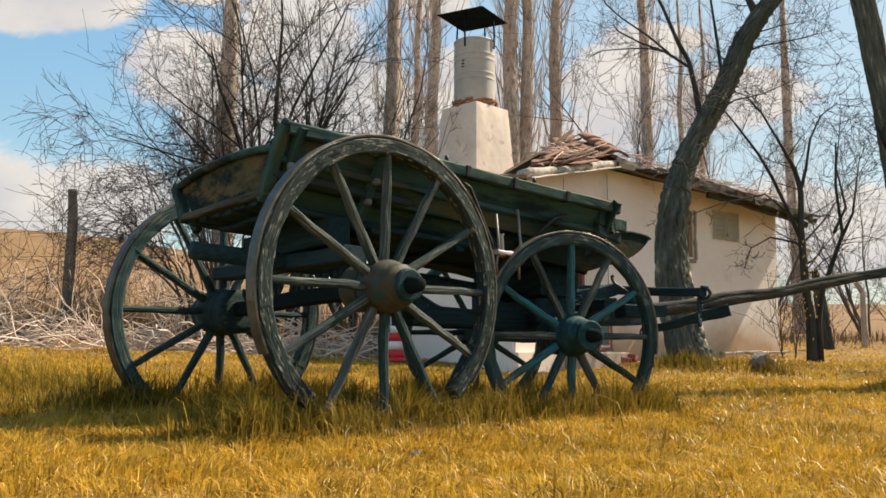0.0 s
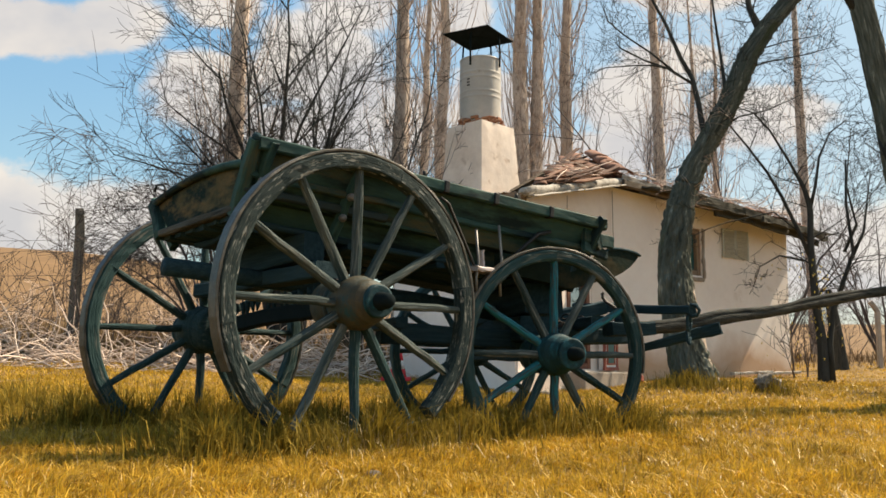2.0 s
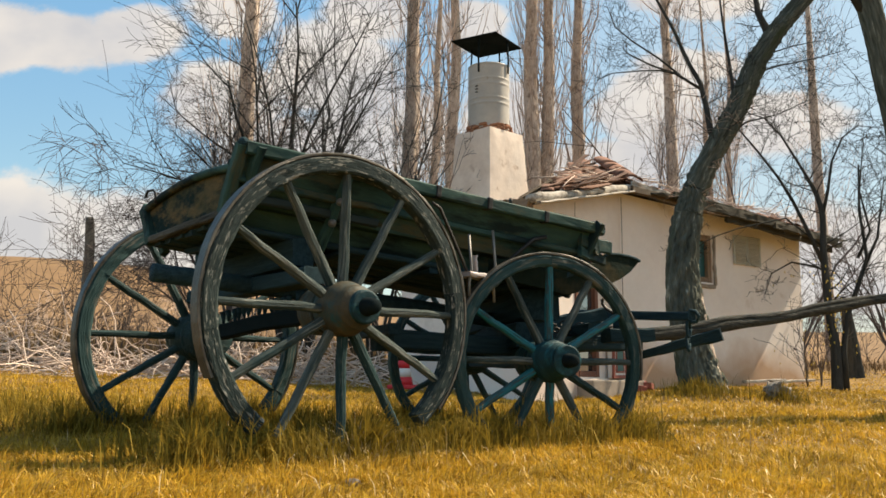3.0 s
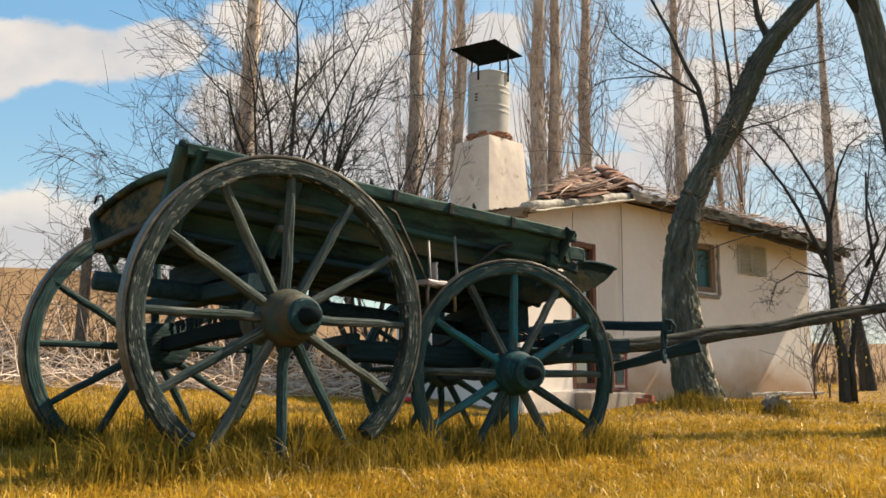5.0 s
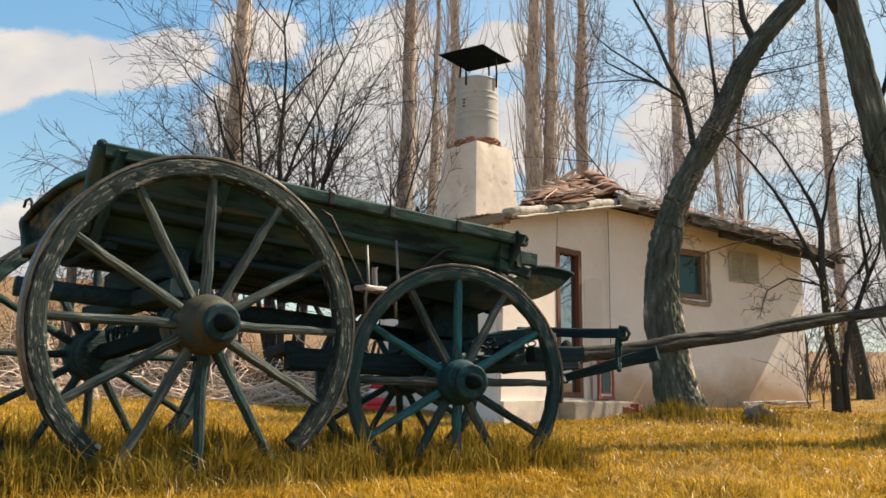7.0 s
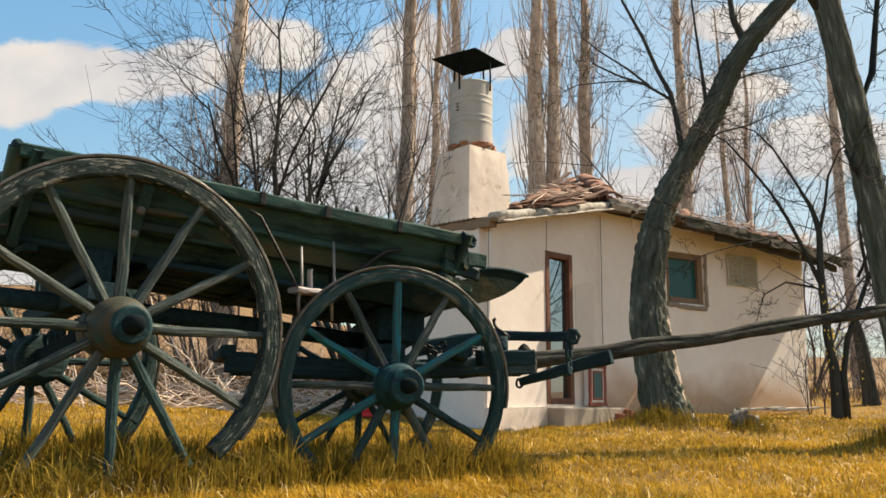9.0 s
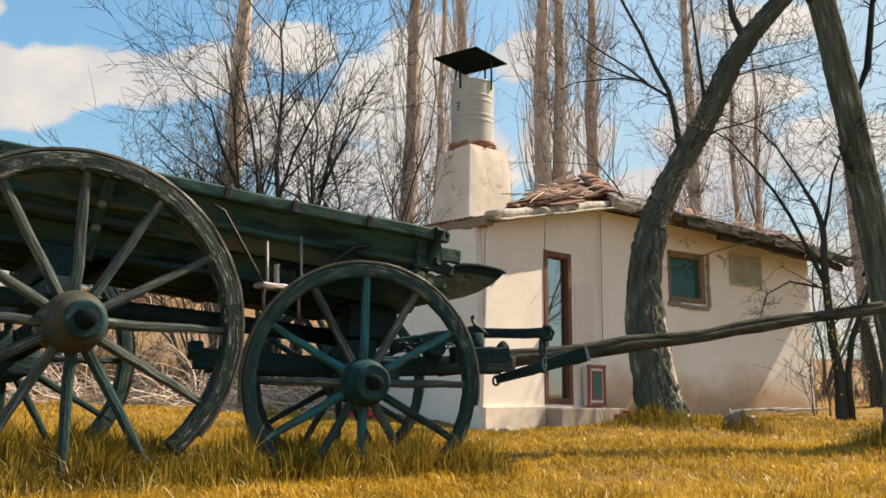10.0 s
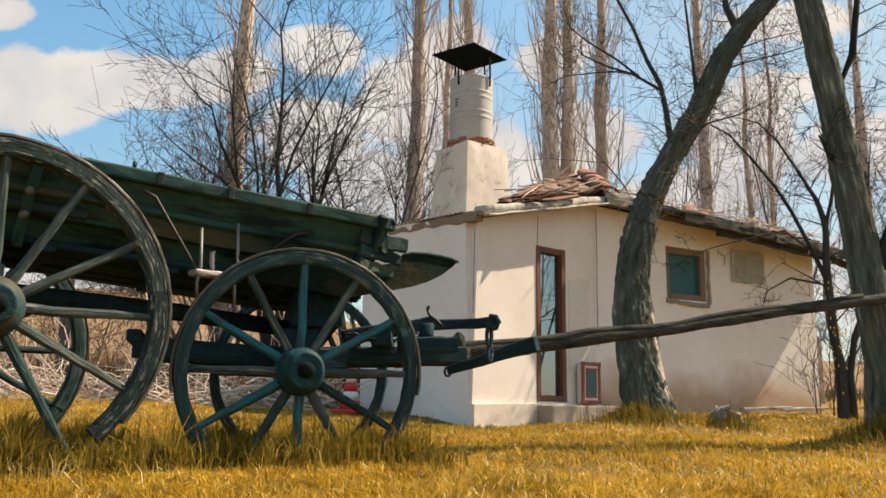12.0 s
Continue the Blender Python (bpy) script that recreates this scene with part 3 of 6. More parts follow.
timber("hound", (-0.15, 4.67, 0.445), (0.75, 5.2, 0.42), 0.08, 0.1, M_BLACK, cart, 8)
timber("hound", (-0.3, 5.2, 0.45), (0.6, 5.72, 0.42), 0.08, 0.1, M_BLACK, cart, 9)
timber("sway_bar", (-0.12, 4.62, 0.5), (-0.42, 5.32, 0.5), 0.07, 0.06, M_BLACK, cart, 10)
timber("futchell", (0.45, 5.16, 0.44), (1.33, 5.62, 0.47), 0.07, 0.09, M_BLACK, cart, 11)
timber("futchell", (0.35, 5.62, 0.43), (1.25, 5.96, 0.47), 0.07, 0.09, M_BLACK, cart, 12)
timber("splinter_bar", (0.98, 5.05, 0.53), (0.82, 5.95, 0.53), 0.08, 0.07, M_BLACK, cart, 13)
timber("doubletree", (1.525, 5.05, 0.603), (1.02, 6.3, 0.7), 0.06, 0.062, M_BLACK, cart, 14, segs=8, taper=(0.85, 1.0), label="dark draught crossbar on the pole")
part("pivot_pin", lathe_mesh("pivot_pin", [(-0.06, 0.01), (-0.055, 0.03), (-0.02, 0.038), (0.03, 0.036), (0.05, 0.02), (0.06, 0.005)], M_POLE, 16), cart, Matrix.Translation((1.285, 5.69, 0.548)) @ pose(0, 0, 0, 90, 0, 0))
timber("futchell_block", (1.19, 5.59, 0.462), (1.34, 5.668, 0.472), 0.1, 0.082, M_POLE, cart, 15, wear=0.006)
timber("singletree", (1.265, 5.43, 0.378), (1.74, 5.23, 0.512), 0.06, 0.09, M_BLACK, cart, 16, segs=8, taper=(0.5, 0.85), label="dark draught bar hanging on a chain")
rod("bar_eye", [Vector((1.258 + 0.017 * math.cos(a), 5.434, 0.372 + 0.024 * math.sin(a))) for a in np.linspace(0, 6.28, 13)], 0.007, M_IRON, cart, 6)
rod("chain_link", [(1.515, 5.06, 0.635), (1.55, 5.045, 0.63), (1.565, 5.035, 0.6), (1.55, 5.045, 0.572), (1.52, 5.055, 0.568)], 0.011, M_BLACK, cart, 6)
rod("chain_link", [Vector((1.512 + 0.011 * math.cos(a), 5.07 + 0.008 * math.cos(a), 0.535 + 0.05 * math.sin(a))) for a in np.linspace(0, 6.28, 15)], 0.01, M_BLACK, cart, 6)
rod("chain_link", [Vector((1.514 + 0.008 * math.cos(a), 5.1 + 0.02 * math.sin(a + 0.5), 0.45 + 0.042 * math.sin(a))) for a in np.linspace(0, 6.28, 15)], 0.01, M_BLACK, cart, 6)
timber("guard_bar", (0.66, 5.5, 0.555), (1.13, 5.7, 0.655), 0.07, 0.085, M_BLACK, cart, 18, segs=8, wear=0.005)
rod("pull_hook", [(1.2, 5.6, 0.635), (1.165, 5.615, 0.665), (1.13, 5.635, 0.69), (1.112, 5.647, 0.72), (1.108, 5.647, 0.742), (1.12, 5.645, 0.75)], 0.011, M_IRON, cart, 6)
rng = random.Random(5)
pole_pts, pole_r = [], []
for i in range(25):
    X = 0.9 + 4.6 * i / 24
    pole_pts.append((X, 5.812 + 0.4627 * (X - 1) + rng.uniform(-0.008, 0.008), 0.456 + 0.1636 * (X - 1) + 0.012 * math.sin(X * 2.1) + rng.uniform(-0.006, 0.006)))
    pole_r.append(0.051 + rng.uniform(-0.006, 0.006) - 0.014 * min(1, i / 14))
tb = Tubes()
tb.add(pole_pts, pole_r, 14)
tb.add([Vector(p) + Vector((0.004, -0.012, 0.032 + 0.008 * math.sin(i * 1.3))) for i, p in enumerate(pole_pts[:17])], [0.03 - 0.0009 * i + rng.uniform(-0.003, 0.003) for i in range(17)], 9)
me = tb.mesh("draught_pole", M_POLE)
part("draught_pole", me, cart, None, "long crooked grey draught pole")

# the box: flared board sides on a plank floor
def lerp(a, b, k):
    return Vector(a) + (Vector(b) - Vector(a)) * k


RN, RNF = Vector((-0.715, 3.755, 1.238)), Vector((-0.854, 3.872, 0.93))
FN, FNF = Vector((1.0, 4.975, 1.075)), Vector((0.85, 5.105, 0.75))
RF, RFF = Vector((-1.408, 4.393, 1.088)), Vector((-1.318, 4.313, 0.89))
FF, FFF = Vector((0.36, 5.7, 0.93)), Vector((0.44, 5.6, 0.69))
for (rt, rb, ft, fb, flip) in ((RN, RNF, FN, FNF, False), (RF, RFF, FF, FFF, True)):
    for k0, k1, off in ((0.0, 0.345, 0.0), (0.34, 0.67, 0.008), (0.665, 0.99, 0.0)):
        a, b = lerp(rt, rb, k0), lerp(ft, fb, k0)
        c, d = lerp(ft, fb, k1), lerp(rt, rb, k1)
        length = (b - a).length
        h = (d - a).length
        up = (a - d).normalized()
        mid0, mid1 = (a + d) / 2, (b + c) / 2
        inset = Vector((-0.53, 0.85, 0)) * (0.075 if k0 > 0.6 and not flip else 0.0)
        timber("side_board", mid0 + inset, mid1 + inset, 0.026, h * 1.06, M_GREEN, cart, int(k0 * 100) + flip, up=up, segs=10, wear=0.003, chamfer=0.004)
    outward = Vector((0.53, -0.85, 0)) * (-1 if flip else 1) * 0.018
    if not flip:
        step_in = Vector((-0.53, 0.85, 0)) * 0.04
        timber("side_soffit", lerp(rt, rb, 0.655) + step_in, lerp(ft, fb, 0.655) + step_in, 0.11, 0.022, M_GREEN, cart, 39, segs=10)
    timber("top_rail", rt + outward + Vector((0, 0, 0.005)), ft + outward + Vector((0, 0, 0.005)), 0.05, 0.06, M_GREEN, cart, 31 + flip, segs=12)
    timber("ledge", lerp(rt, rb, 0.4) + outward * 1.4, lerp(ft, fb, 0.4) + outward * 1.4, 0.03, 0.035, M_GREEN, cart, 35 + flip, segs=12)
    for k in (0.03, 0.24, 0.98):
        timber("side_stake", lerp(lerp(rb, fb, k), lerp(rt, ft, k), -0.12) + outward * 1.9, lerp(lerp(rb, fb, k), lerp(rt, ft, k), 1.05 if k < 0.9 else 1.12) + outward * 1.9, 0.05, 0.04, M_GREEN, cart, int(k * 50), up=(0.7, 0.7, 0))
# floor and bearers take the near-black timber to hold the underside in shade
for i in range(6):
    k0, k1 = i / 6 + 0.004, (i + 1) / 6 - 0.004
    a, b, c, d = lerp(RNF, RFF, k0), lerp(FNF, FFF, k0), lerp(FNF, FFF, k1), lerp(RNF, RFF, k1)
    timber("floor_board", (a + d) / 2 + Vector((0, 0, 0.006 * (i % 2))), (b + c) / 2 + Vector((0, 0, 0.006 * (i % 2))), (d - a).length * 1.1, 0.03, M_BLACK, cart, 60 + i, up=(0, 0, 1), segs=8)
for k in (0.06, 0.3, 0.55, 0.8, 0.96):
    timber("floor_bearer", lerp(RNF, FNF, k) - Vector((0, 0, 0.03)), lerp(lerp(RNF, FNF, k), lerp(RFF, FFF, k), 0.8) - Vector((0, 0, 0.03)), 0.06, 0.03, M_BLACK, cart, int(k * 77))
# tail: sloping end board under a bowed top batten, with corner post
near_t, near_b = Vector((-0.80, 3.835, 1.155)), Vector((-0.80, 3.835, 0.985))
far_t, far_b = Vector((-1.365, 4.36, 1.07)), Vector((-1.27, 4.27, 0.93))
tail_v, tail_f = [], []
for i in range(13):
    k = i / 12
    bowt = 0.035 * 4 * k * (1 - k)
    for p in (lerp(near_b, far_b, k), lerp(near_t, far_t, k) + Vector((0, 0, bowt))):
        tail_v += [p, p + Vector((0.025, 0.025, 0))]
for i in range(12):
    s = i * 4
    tail_f += [(s, s + 4, s + 6, s + 2), (s + 1, s + 3, s + 7, s + 5), (s + 2, s + 6, s + 7, s + 3), (s, s + 1, s + 5, s + 4)]
tail_f += [(0, 2, 3, 1), (48, 49, 51, 50)]
part("tail_board", mesh_of("tail_board", tail_v, tail_f, M_TAIL, False), cart, None, "peeling green and brown tail board")
rod("tail_batten", [lerp(near_t, far_t, i / 10) + Vector((-0.008, -0.008, 0.012 + 0.14 * (i / 10) * (1 - i / 10))) for i in range(-1, 11)], 0.02, M_GREEN, cart, 8)
timber("tail_sill", near_b + Vector((0.0, -0.02, -0.02)), far_b + Vector((-0.03, 0.0, -0.02)), 0.05, 0.035, M_POLE, cart, 71)
timber("corner_post", (-0.83, 3.85, 0.93), (-0.715, 3.73, 1.255), 0.05, 0.058, M_GREEN, cart, 72, up=(0.7, 0.7, 0), label="dark green leaning corner post")
timber("corner_post", (-1.31, 4.3, 0.9), (-1.385, 4.375, 1.085), 0.055, 0.055, M_GREEN, cart, 73, up=(0.7, 0.7, 0))
bm = bmesh.new()
bmesh.ops.create_icosphere(bm, subdivisions=2, radius=0.024)
me = bpy.data.meshes.new("post_knob")
bm.to_mesh(me)
bm.free()
me.materials.append(M_BLACK)
part("post_knob", me, cart, Matrix.Translation((-0.712, 3.73, 1.262)))
part("post_knob", me, cart, Matrix.Translation((-0.775, 3.80, 1.185)))
rod("tail_hook", [(-1.285, 4.245, 1.09), (-1.293, 4.255, 1.145), (-1.312, 4.27, 1.165), (-1.358, 4.315, 1.168), (-1.372, 4.325, 1.135)], 0.007, M_IRON, cart, 6)
# near upper board at the back, standing above the rail
timber("raised_board", (-0.69, 3.79, 1.235), (-0.25, 4.11, 1.215), 0.025, 0.075, M_GREEN, cart, 75, segs=5)
rod("rail_bolt", [(-0.34, 3.985, 1.2), (-0.34, 3.985, 1.255)], 0.016, M_IRON, cart, 8)
timber("cross_batten", lerp(RN, RNF, 0.62) + Vector((0.02, -0.03, 0)), lerp(RN, RNF, 0.62) + Vector((0.62, 0.41, -0.055)), 0.03, 0.04, M_RIM, cart, 76)

for k, f in ((0.24, 0.55), (0.24, 0.25), (0.03, 0.5)):
    at = lerp(lerp(RNF, FNF, k), lerp(RN, FN, k), f) + Vector((0.53, -0.85, 0)) * 0.055
    part("stake_bolt", lathe_mesh("stake_bolt", [(-0.03, 0.004), (-0.028, 0.016), (-0.012, 0.02), (0.02, 0.012)], M_ROD, 10), cart, Matrix.Translation(at) @ pose(0, 0, 0, 0, 0, 32))
# pointed runners at the front
CU, CV = Vector((math.cos(radians(44.5)), math.sin(radians(44.5)), 0)), Vector((-math.sin(radians(44.5)), math.cos(radians(44.5)), 0))


def cart_point(u, v, w):
    return Vector((-0.19, 3.71, 0)) + CU * u + CV * v + Vector((0, 0, w))


for v in (0.19, 1.0):
    prof = [(1.0, 0.76), (1.4, 0.73), (1.55, 0.71), (1.62, 0.72), (1.72, 0.745), (1.85, 0.774), (1.97, 0.804), (2.07, 0.84), (2.16, 0.886), (2.22, 0.93), (2.256, 0.962), (2.2, 0.975), (2.1, 0.98), (2.0, 0.98), (1.92, 0.968), (1.86, 0.92), (1.78, 0.9), (1.0, 0.86)]
    n = len(prof)
    vv = [(u, v - 0.025, w) for u, w in prof] + [(u, v + 0.035, w) for u, w in prof]
    ff = [tuple(range(n)), tuple(reversed(range(n, 2 * n)))] + [(i, i + n, (i + 1) % n + n, (i + 1) % n) for i in range(n)]
    part("runner", mesh_of("runner", vv, ff, M_NOSE, False), cart, pose(-0.19, 3.71, 0, 0, 0, 44.5), "upswept pointed front runner")
    edge = [cart_point(u, v - 0.028, w + 0.004) for u, w in ((1.9, 0.955), (1.96, 0.976), (2.05, 0.982), (2.14, 0.98), (2.22, 0.973), (2.262, 0.96))]
    rod("runner_edge", edge, 0.009, M_BLACK, cart, 6)
timber("front_board", lerp(FN, FNF, 0.1), lerp(FF, FFF, 0.1), 0.03, 0.2, M_GREEN, cart, 80)
timber("front_post", cart_point(1.58, 0.2, 0.8), cart_point(1.745, 0.095, 1.115), 0.06, 0.06, M_BLACK, cart, 81, up=(0.7, 0.7, 0))
rod("ring", [cart_point(1.757 + 0.026 * math.cos(a), 0.07, 1.09 + 0.026 * math.sin(a)) for a in np.linspace(0, 6.1, 12)], 0.012, M_BLACK, cart, 6)
for i, (du, w0, w1) in enumerate(((0.0, 0.98, 1.06), (-0.02, 0.92, 0.98), (-0.05, 0.85, 0.91))):
    timber("board_end", cart_point(1.6, 0.1, (w0 + w1) / 2), cart_point(1.875 + du, 0.1 + i * 0.03, (w0 + w1) / 2 - 0.025), 0.03, w1 - w0, M_GREEN, cart, 82 + i)
# iron straps over the rail, and a slack chain by the carriage
for k in (0.3, 0.47, 0.62, 0.8):
    p = lerp(RN, FN, k) + Vector((0.012, -0.018, 0.012))
    part("rail_strap", box_mesh("rail_strap", 0.03, 0.056, 0.062, M_IRON, 0.006), cart, Matrix.Translation(p - Vector((0, 0, 0.04))) @ pose(0, 0, 0, 0, 5, 36))
for k in (0.42, 0.7):
    p = lerp(RN, FN, k) + Vector((0.0, -0.0, 0.04))
    rod("rail_bolt", [p, p + Vector((0.0, 0.0, 0.03))], 0.01, M_IRON, cart, 6)
link_rng = random.Random(17)
for i in range(18):
    k = i / 17
    c = Vector((0.74 + 0.4 * k, 5.3 + 0.2 * k + link_rng.uniform(-0.02, 0.02), 0.545 + 0.022 * math.sin(i * 1.9) + link_rng.uniform(-0.006, 0.01)))
    ax = Vector((1, link_rng.uniform(-0.6, 0.6), link_rng.uniform(-0.5, 0.5))).normalized()
    ay = ax.cross(Vector((0, 0, 1)) if i % 2 else Vector((0.2, 1, 0.1))).normalized()
    rod("chain_link", [c + ax * 0.026 * math.cos(w) + ay * 0.015 * math.sin(w) for w in np.linspace(0, 6.2, 11)], 0.0055, M_ROD if i > 11 else M_IRON, cart, 5)
rod("king_bolt", [(1.16, 5.3, 0.5), (1.16, 5.3, 0.62)], 0.04, M_BLACK, cart, 10)
timber("cross_block", (1.05, 5.12, 0.49), (1.32, 5.22, 0.5), 0.12, 0.08, M_BLACK, cart, 96)
# iron step under the side
for u, w0, w1 in ((0.826, 0.97, 0.607), (0.998, 1.01, 0.633)):
    rod("step_rod", [cart_point(u, 0.19, w0), cart_point(u, 0.17, (w0 + w1) / 2), cart_point(u - 0.012, 0.175, w0 * 0.3 + w1 * 0.7), cart_point(u, 0.18, w1)], 0.0075, M_ROD, cart, 8)
rod("step_stay", [cart_point(0.55, 0.16, 1.09), cart_point(0.6, 0.16, 1.07), cart_point(0.82, 0.19, 0.77), cart_point(0.825, 0.19, 0.62)], 0.008, M_IRON, cart, 8)
rod("step_stay", [cart_point(1.36, 0.14, 1.01), cart_point(1.27, 0.15, 0.99), cart_point(1.02, 0.19, 0.79)], 0.011, M_IRON, cart, 8)
timber("step_plate", cart_point(0.80, 0.2, 0.768), cart_point(1.0, 0.2, 0.752), 0.1, 0.026, M_PLATE, cart, 90)
timber("step_bracket", cart_point(0.895, 0.22, 0.765), cart_point(0.897, 0.22, 0.87), 0.035, 0.012, M_PLATE, cart, 91, up=(0.7, 0.7, 0))

# ---- the house ----
house = empty("farmhouse", 2.3, 13.5, 0.1)
tagged(house, "small whitewashed farmhouse with a tumbled clay tile roof", "house")
C0, C1, C2 = Vector((0.86, 10.33, 0)), Vector((2.30, 12.0, 0)), Vector((5.70, 14.56, 0))
CL, CR, CB = C0 + Vector((-0.755, 0.656, 0)) * 2.09, C2 + Vector((-0.6, 0.8, 0)) * 3.4, Vector((0.6, 16.4, 0))


def wall_mesh(name, p, q, z0, top0, top1, mat, openings=(), thick=0.3, batter=(0.0, 0.0), out=None):
    """A wall from p to q with real openings (s0, s1, low, high); its outer face on the line, its body behind it."""
    L = (q - p).length
    x = (q - p).normalized()
    n = Vector((-x.y, x.x, 0)) * thick
    cuts = sorted({0.0, L, *[s for o in openings for s in o[:2]]})
    rows = sorted({z0, *[z for o in openings for z in o[2:]]}) + [None]
    v, f = [], []

    def top(s):
        return top0 + (top1 - top0) * s / L

    key = {}

    def vert(i, j, back):
        if (i, j, back) not in key:
            s = cuts[i]
            z = top(s) if rows[j] is None else rows[j]
            lean = (batter[0] if i == 0 else batter[1] if i == len(cuts) - 1 else 0.0) * (z - z0)
            key[i, j, back] = len(v)
            v.append(p + x * (s + lean) + n * back + Vector((0, 0, z)))
        return key[i, j, back]

    def solid(i, j):
        if not (0 <= i < len(cuts) - 1 and 0 <= j < len(rows) - 1):
            return False
        return not any(o[0] <= cuts[i] + 1e-6 and o[1] >= cuts[i + 1] - 1e-6 and rows[j + 1] is not None and o[2] <= rows[j] + 1e-6 and o[3] >= rows[j + 1] - 1e-6 for o in openings)

    for i in range(len(cuts) - 1):
        for j in range(len(rows) - 1):
            if not solid(i, j):
                continue
            f.append((vert(i, j, 0), vert(i + 1, j, 0), vert(i + 1, j + 1, 0), vert(i, j + 1, 0)))
            f.append((vert(i, j, 1), vert(i, j + 1, 1), vert(i + 1, j + 1, 1), vert(i + 1, j, 1)))
            for di, dj, a, b in ((-1, 0, (i, j), (i, j + 1)), (1, 0, (i + 1, j + 1), (i + 1, j)), (0, -1, (i + 1, j), (i, j)), (0, 1, (i, j + 1), (i + 1, j + 1))):
                if not solid(i + di, j + dj):
                    f.append((vert(*a, 0), vert(*b, 0), vert(*b, 1), vert(*a, 1)))
    return mesh_of(name, v, f, mat, False)


DOOR, WIN = (1.072, 1.602, 0.24, 2.12), (1.24, 2.0, 1.66, 2.39)
M_MUD = material("mud_splashed_plaster", (0.78, 0.71, 0.66), (0.92, 0.865, 0.82), (1.1, 1.1, 1.1), 0.9, 0.45, 90, spots=(0.58, 0.48, 0.38), spot_at=0.7, spot_scale=1.6)
mt = M_MUD.node_tree
pb = mt.nodes["Principled BSDF"]
src = pb.inputs["Base Color"].links[0].from_socket
pos = mt.nodes.new("ShaderNodeNewGeometry")
sxyz = mt.nodes.new("ShaderNodeSeparateXYZ")
mt.links.new(pos.outputs["Position"], sxyz.inputs[0])
mn = mt.nodes.new("ShaderNodeTexNoise")
mn.inputs["Scale"].default_value, mn.inputs["Detail"].default_value = 1.7, 6.0
mt.links.new(pos.outputs["Position"], mn.inputs["Vector"])
mul = mt.nodes.new("ShaderNodeMath")
mul.operation = "MULTIPLY_ADD"
mul.inputs[1].default_value = -0.7
mt.links.new(mn.outputs[0], mul.inputs[0])
mt.links.new(sxyz.outputs[2], mul.inputs[2])
mr = mt.nodes.new("ShaderNodeMapRange")
mr.inputs["From Min"].default_value, mr.inputs["From Max"].default_value, mr.inputs["To Min"].default_value, mr.inputs["To Max"].default_value = 0.0, 0.42, 0.8, 0.0
mt.links.new(mul.outputs[0], mr.inputs["Value"])
mm = mt.nodes.new("ShaderNodeMix")
mm.data_type = "RGBA"
mm.inputs[7].default_value = (0.46, 0.26, 0.125, 1)
mt.links.new(mr.outputs[0], mm.inputs[0])
mt.links.new(src, mm.inputs[6])
mt.links.new(mm.outputs[2], pb.inputs["Base Color"])

part("wall", wall_mesh("wall", C0, C1, -0.3, 2.3, 2.8, M_PLASTER, [DOOR], batter=(0.04, 0)), house, None, "cream plastered door wall")
part("wall", wall_mesh("wall", C1, C2, -0.3, 2.8, 2.62, M_MUD, [WIN], batter=(0, 0.012)), house, None, "cream plastered wall with mud splashed foot")
part("wall", wall_mesh("wall", CL, C0, -0.3, 2.5, 2.3, M_PLASTER, batter=(0, -0.045)), house, None, "shaded cream plastered gable wall")
part("wall", wall_mesh("wall", C2 + Vector((-0.02, 0.03, 0)), CR, -0.3, 2.58, 2.6, M_PLASTER), house)
part("wall", wall_mesh("wall", CR, CB, -0.3, 2.6, 2.6, M_PLASTER), house)
part("wall", wall_mesh("wall", CB, CL, -0.3, 2.6, 2.5, M_PLASTER), house)


def frame_of(wallline, s0, s1, z0, z1, set_in):
    p, q = wallline
    x = (q - p).normalized()
    n = Vector((-x.y, x.x, 0))
    return [p + x * s + n * set_in + Vector((0, 0, z)) for s, z in ((s0, z0), (s1, z0), (s1, z1), (s0, z1))], n


def glazed(name, wallline, s0, s1, z0, z1, bar, mat, glass, label, set_in=0.05, rails=()):
    c, n = frame_of(wallline, s0, s1, z0, z1, set_in)
    ob = part(name, prism_mesh("pane", [lerp(c[0], c[2], 0.02) + n * 0.03, lerp(c[1], c[3], 0.02) + n * 0.03, lerp(c[2], c[0], 0.02) + n * 0.03, lerp(c[3], c[1], 0.02) + n * 0.03], 0.006, glass), house, None, label)
    h = bar / 2
    x = (c[1] - c[0]).normalized()
    up = Vector((0, 0, 1))
    timber("frame", c[0] + x * h, c[3] + x * h, 0.07, bar, mat, ob, 1, up=x)
    timber("frame", c[1] - x * h, c[2] - x * h, 0.07, bar, mat, ob, 2, up=x)
    timber("frame", c[0] + x * bar + up * h, c[1] - x * bar + up * h, 0.07, bar, mat, ob, 3)
    timber("frame", c[3] + x * bar - up * h, c[2] - x * bar - up * h, 0.07, bar, mat, ob, 4)
    for z in rails:
        timber("glazing_bar", c[0] + x * bar + up * z, c[1] - x * bar + up * z, 0.05, 0.03, mat, ob, 5)
    return ob


glazed("door", (C0, C1), *DOOR, 0.075, M_FRAME, M_GLASS, "narrow glazed door in a red-brown frame", set_in=0.02)
glazed("window", (C1, C2), *WIN, 0.085, M_FRAMEG, M_GLASSTEAL, "small square window with teal glass and bare wood frame", set_in=0.06)
reveal, reveal_n = frame_of((C1, C2), WIN[0] - 0.02, WIN[1] + 0.03, WIN[2] - 0.03, WIN[3], -0.006)
timber("cement_edge", reveal[0], reveal[1] - Vector((0, 0, 0.03)), 0.05, 0.06, M_CONC, house, 21, segs=9, wear=0.012)
timber("cement_edge", reveal[1], reveal[2], 0.04, 0.05, M_CONC, house, 22, segs=9, wear=0.012, up=(reveal[1] - reveal[0]).normalized())
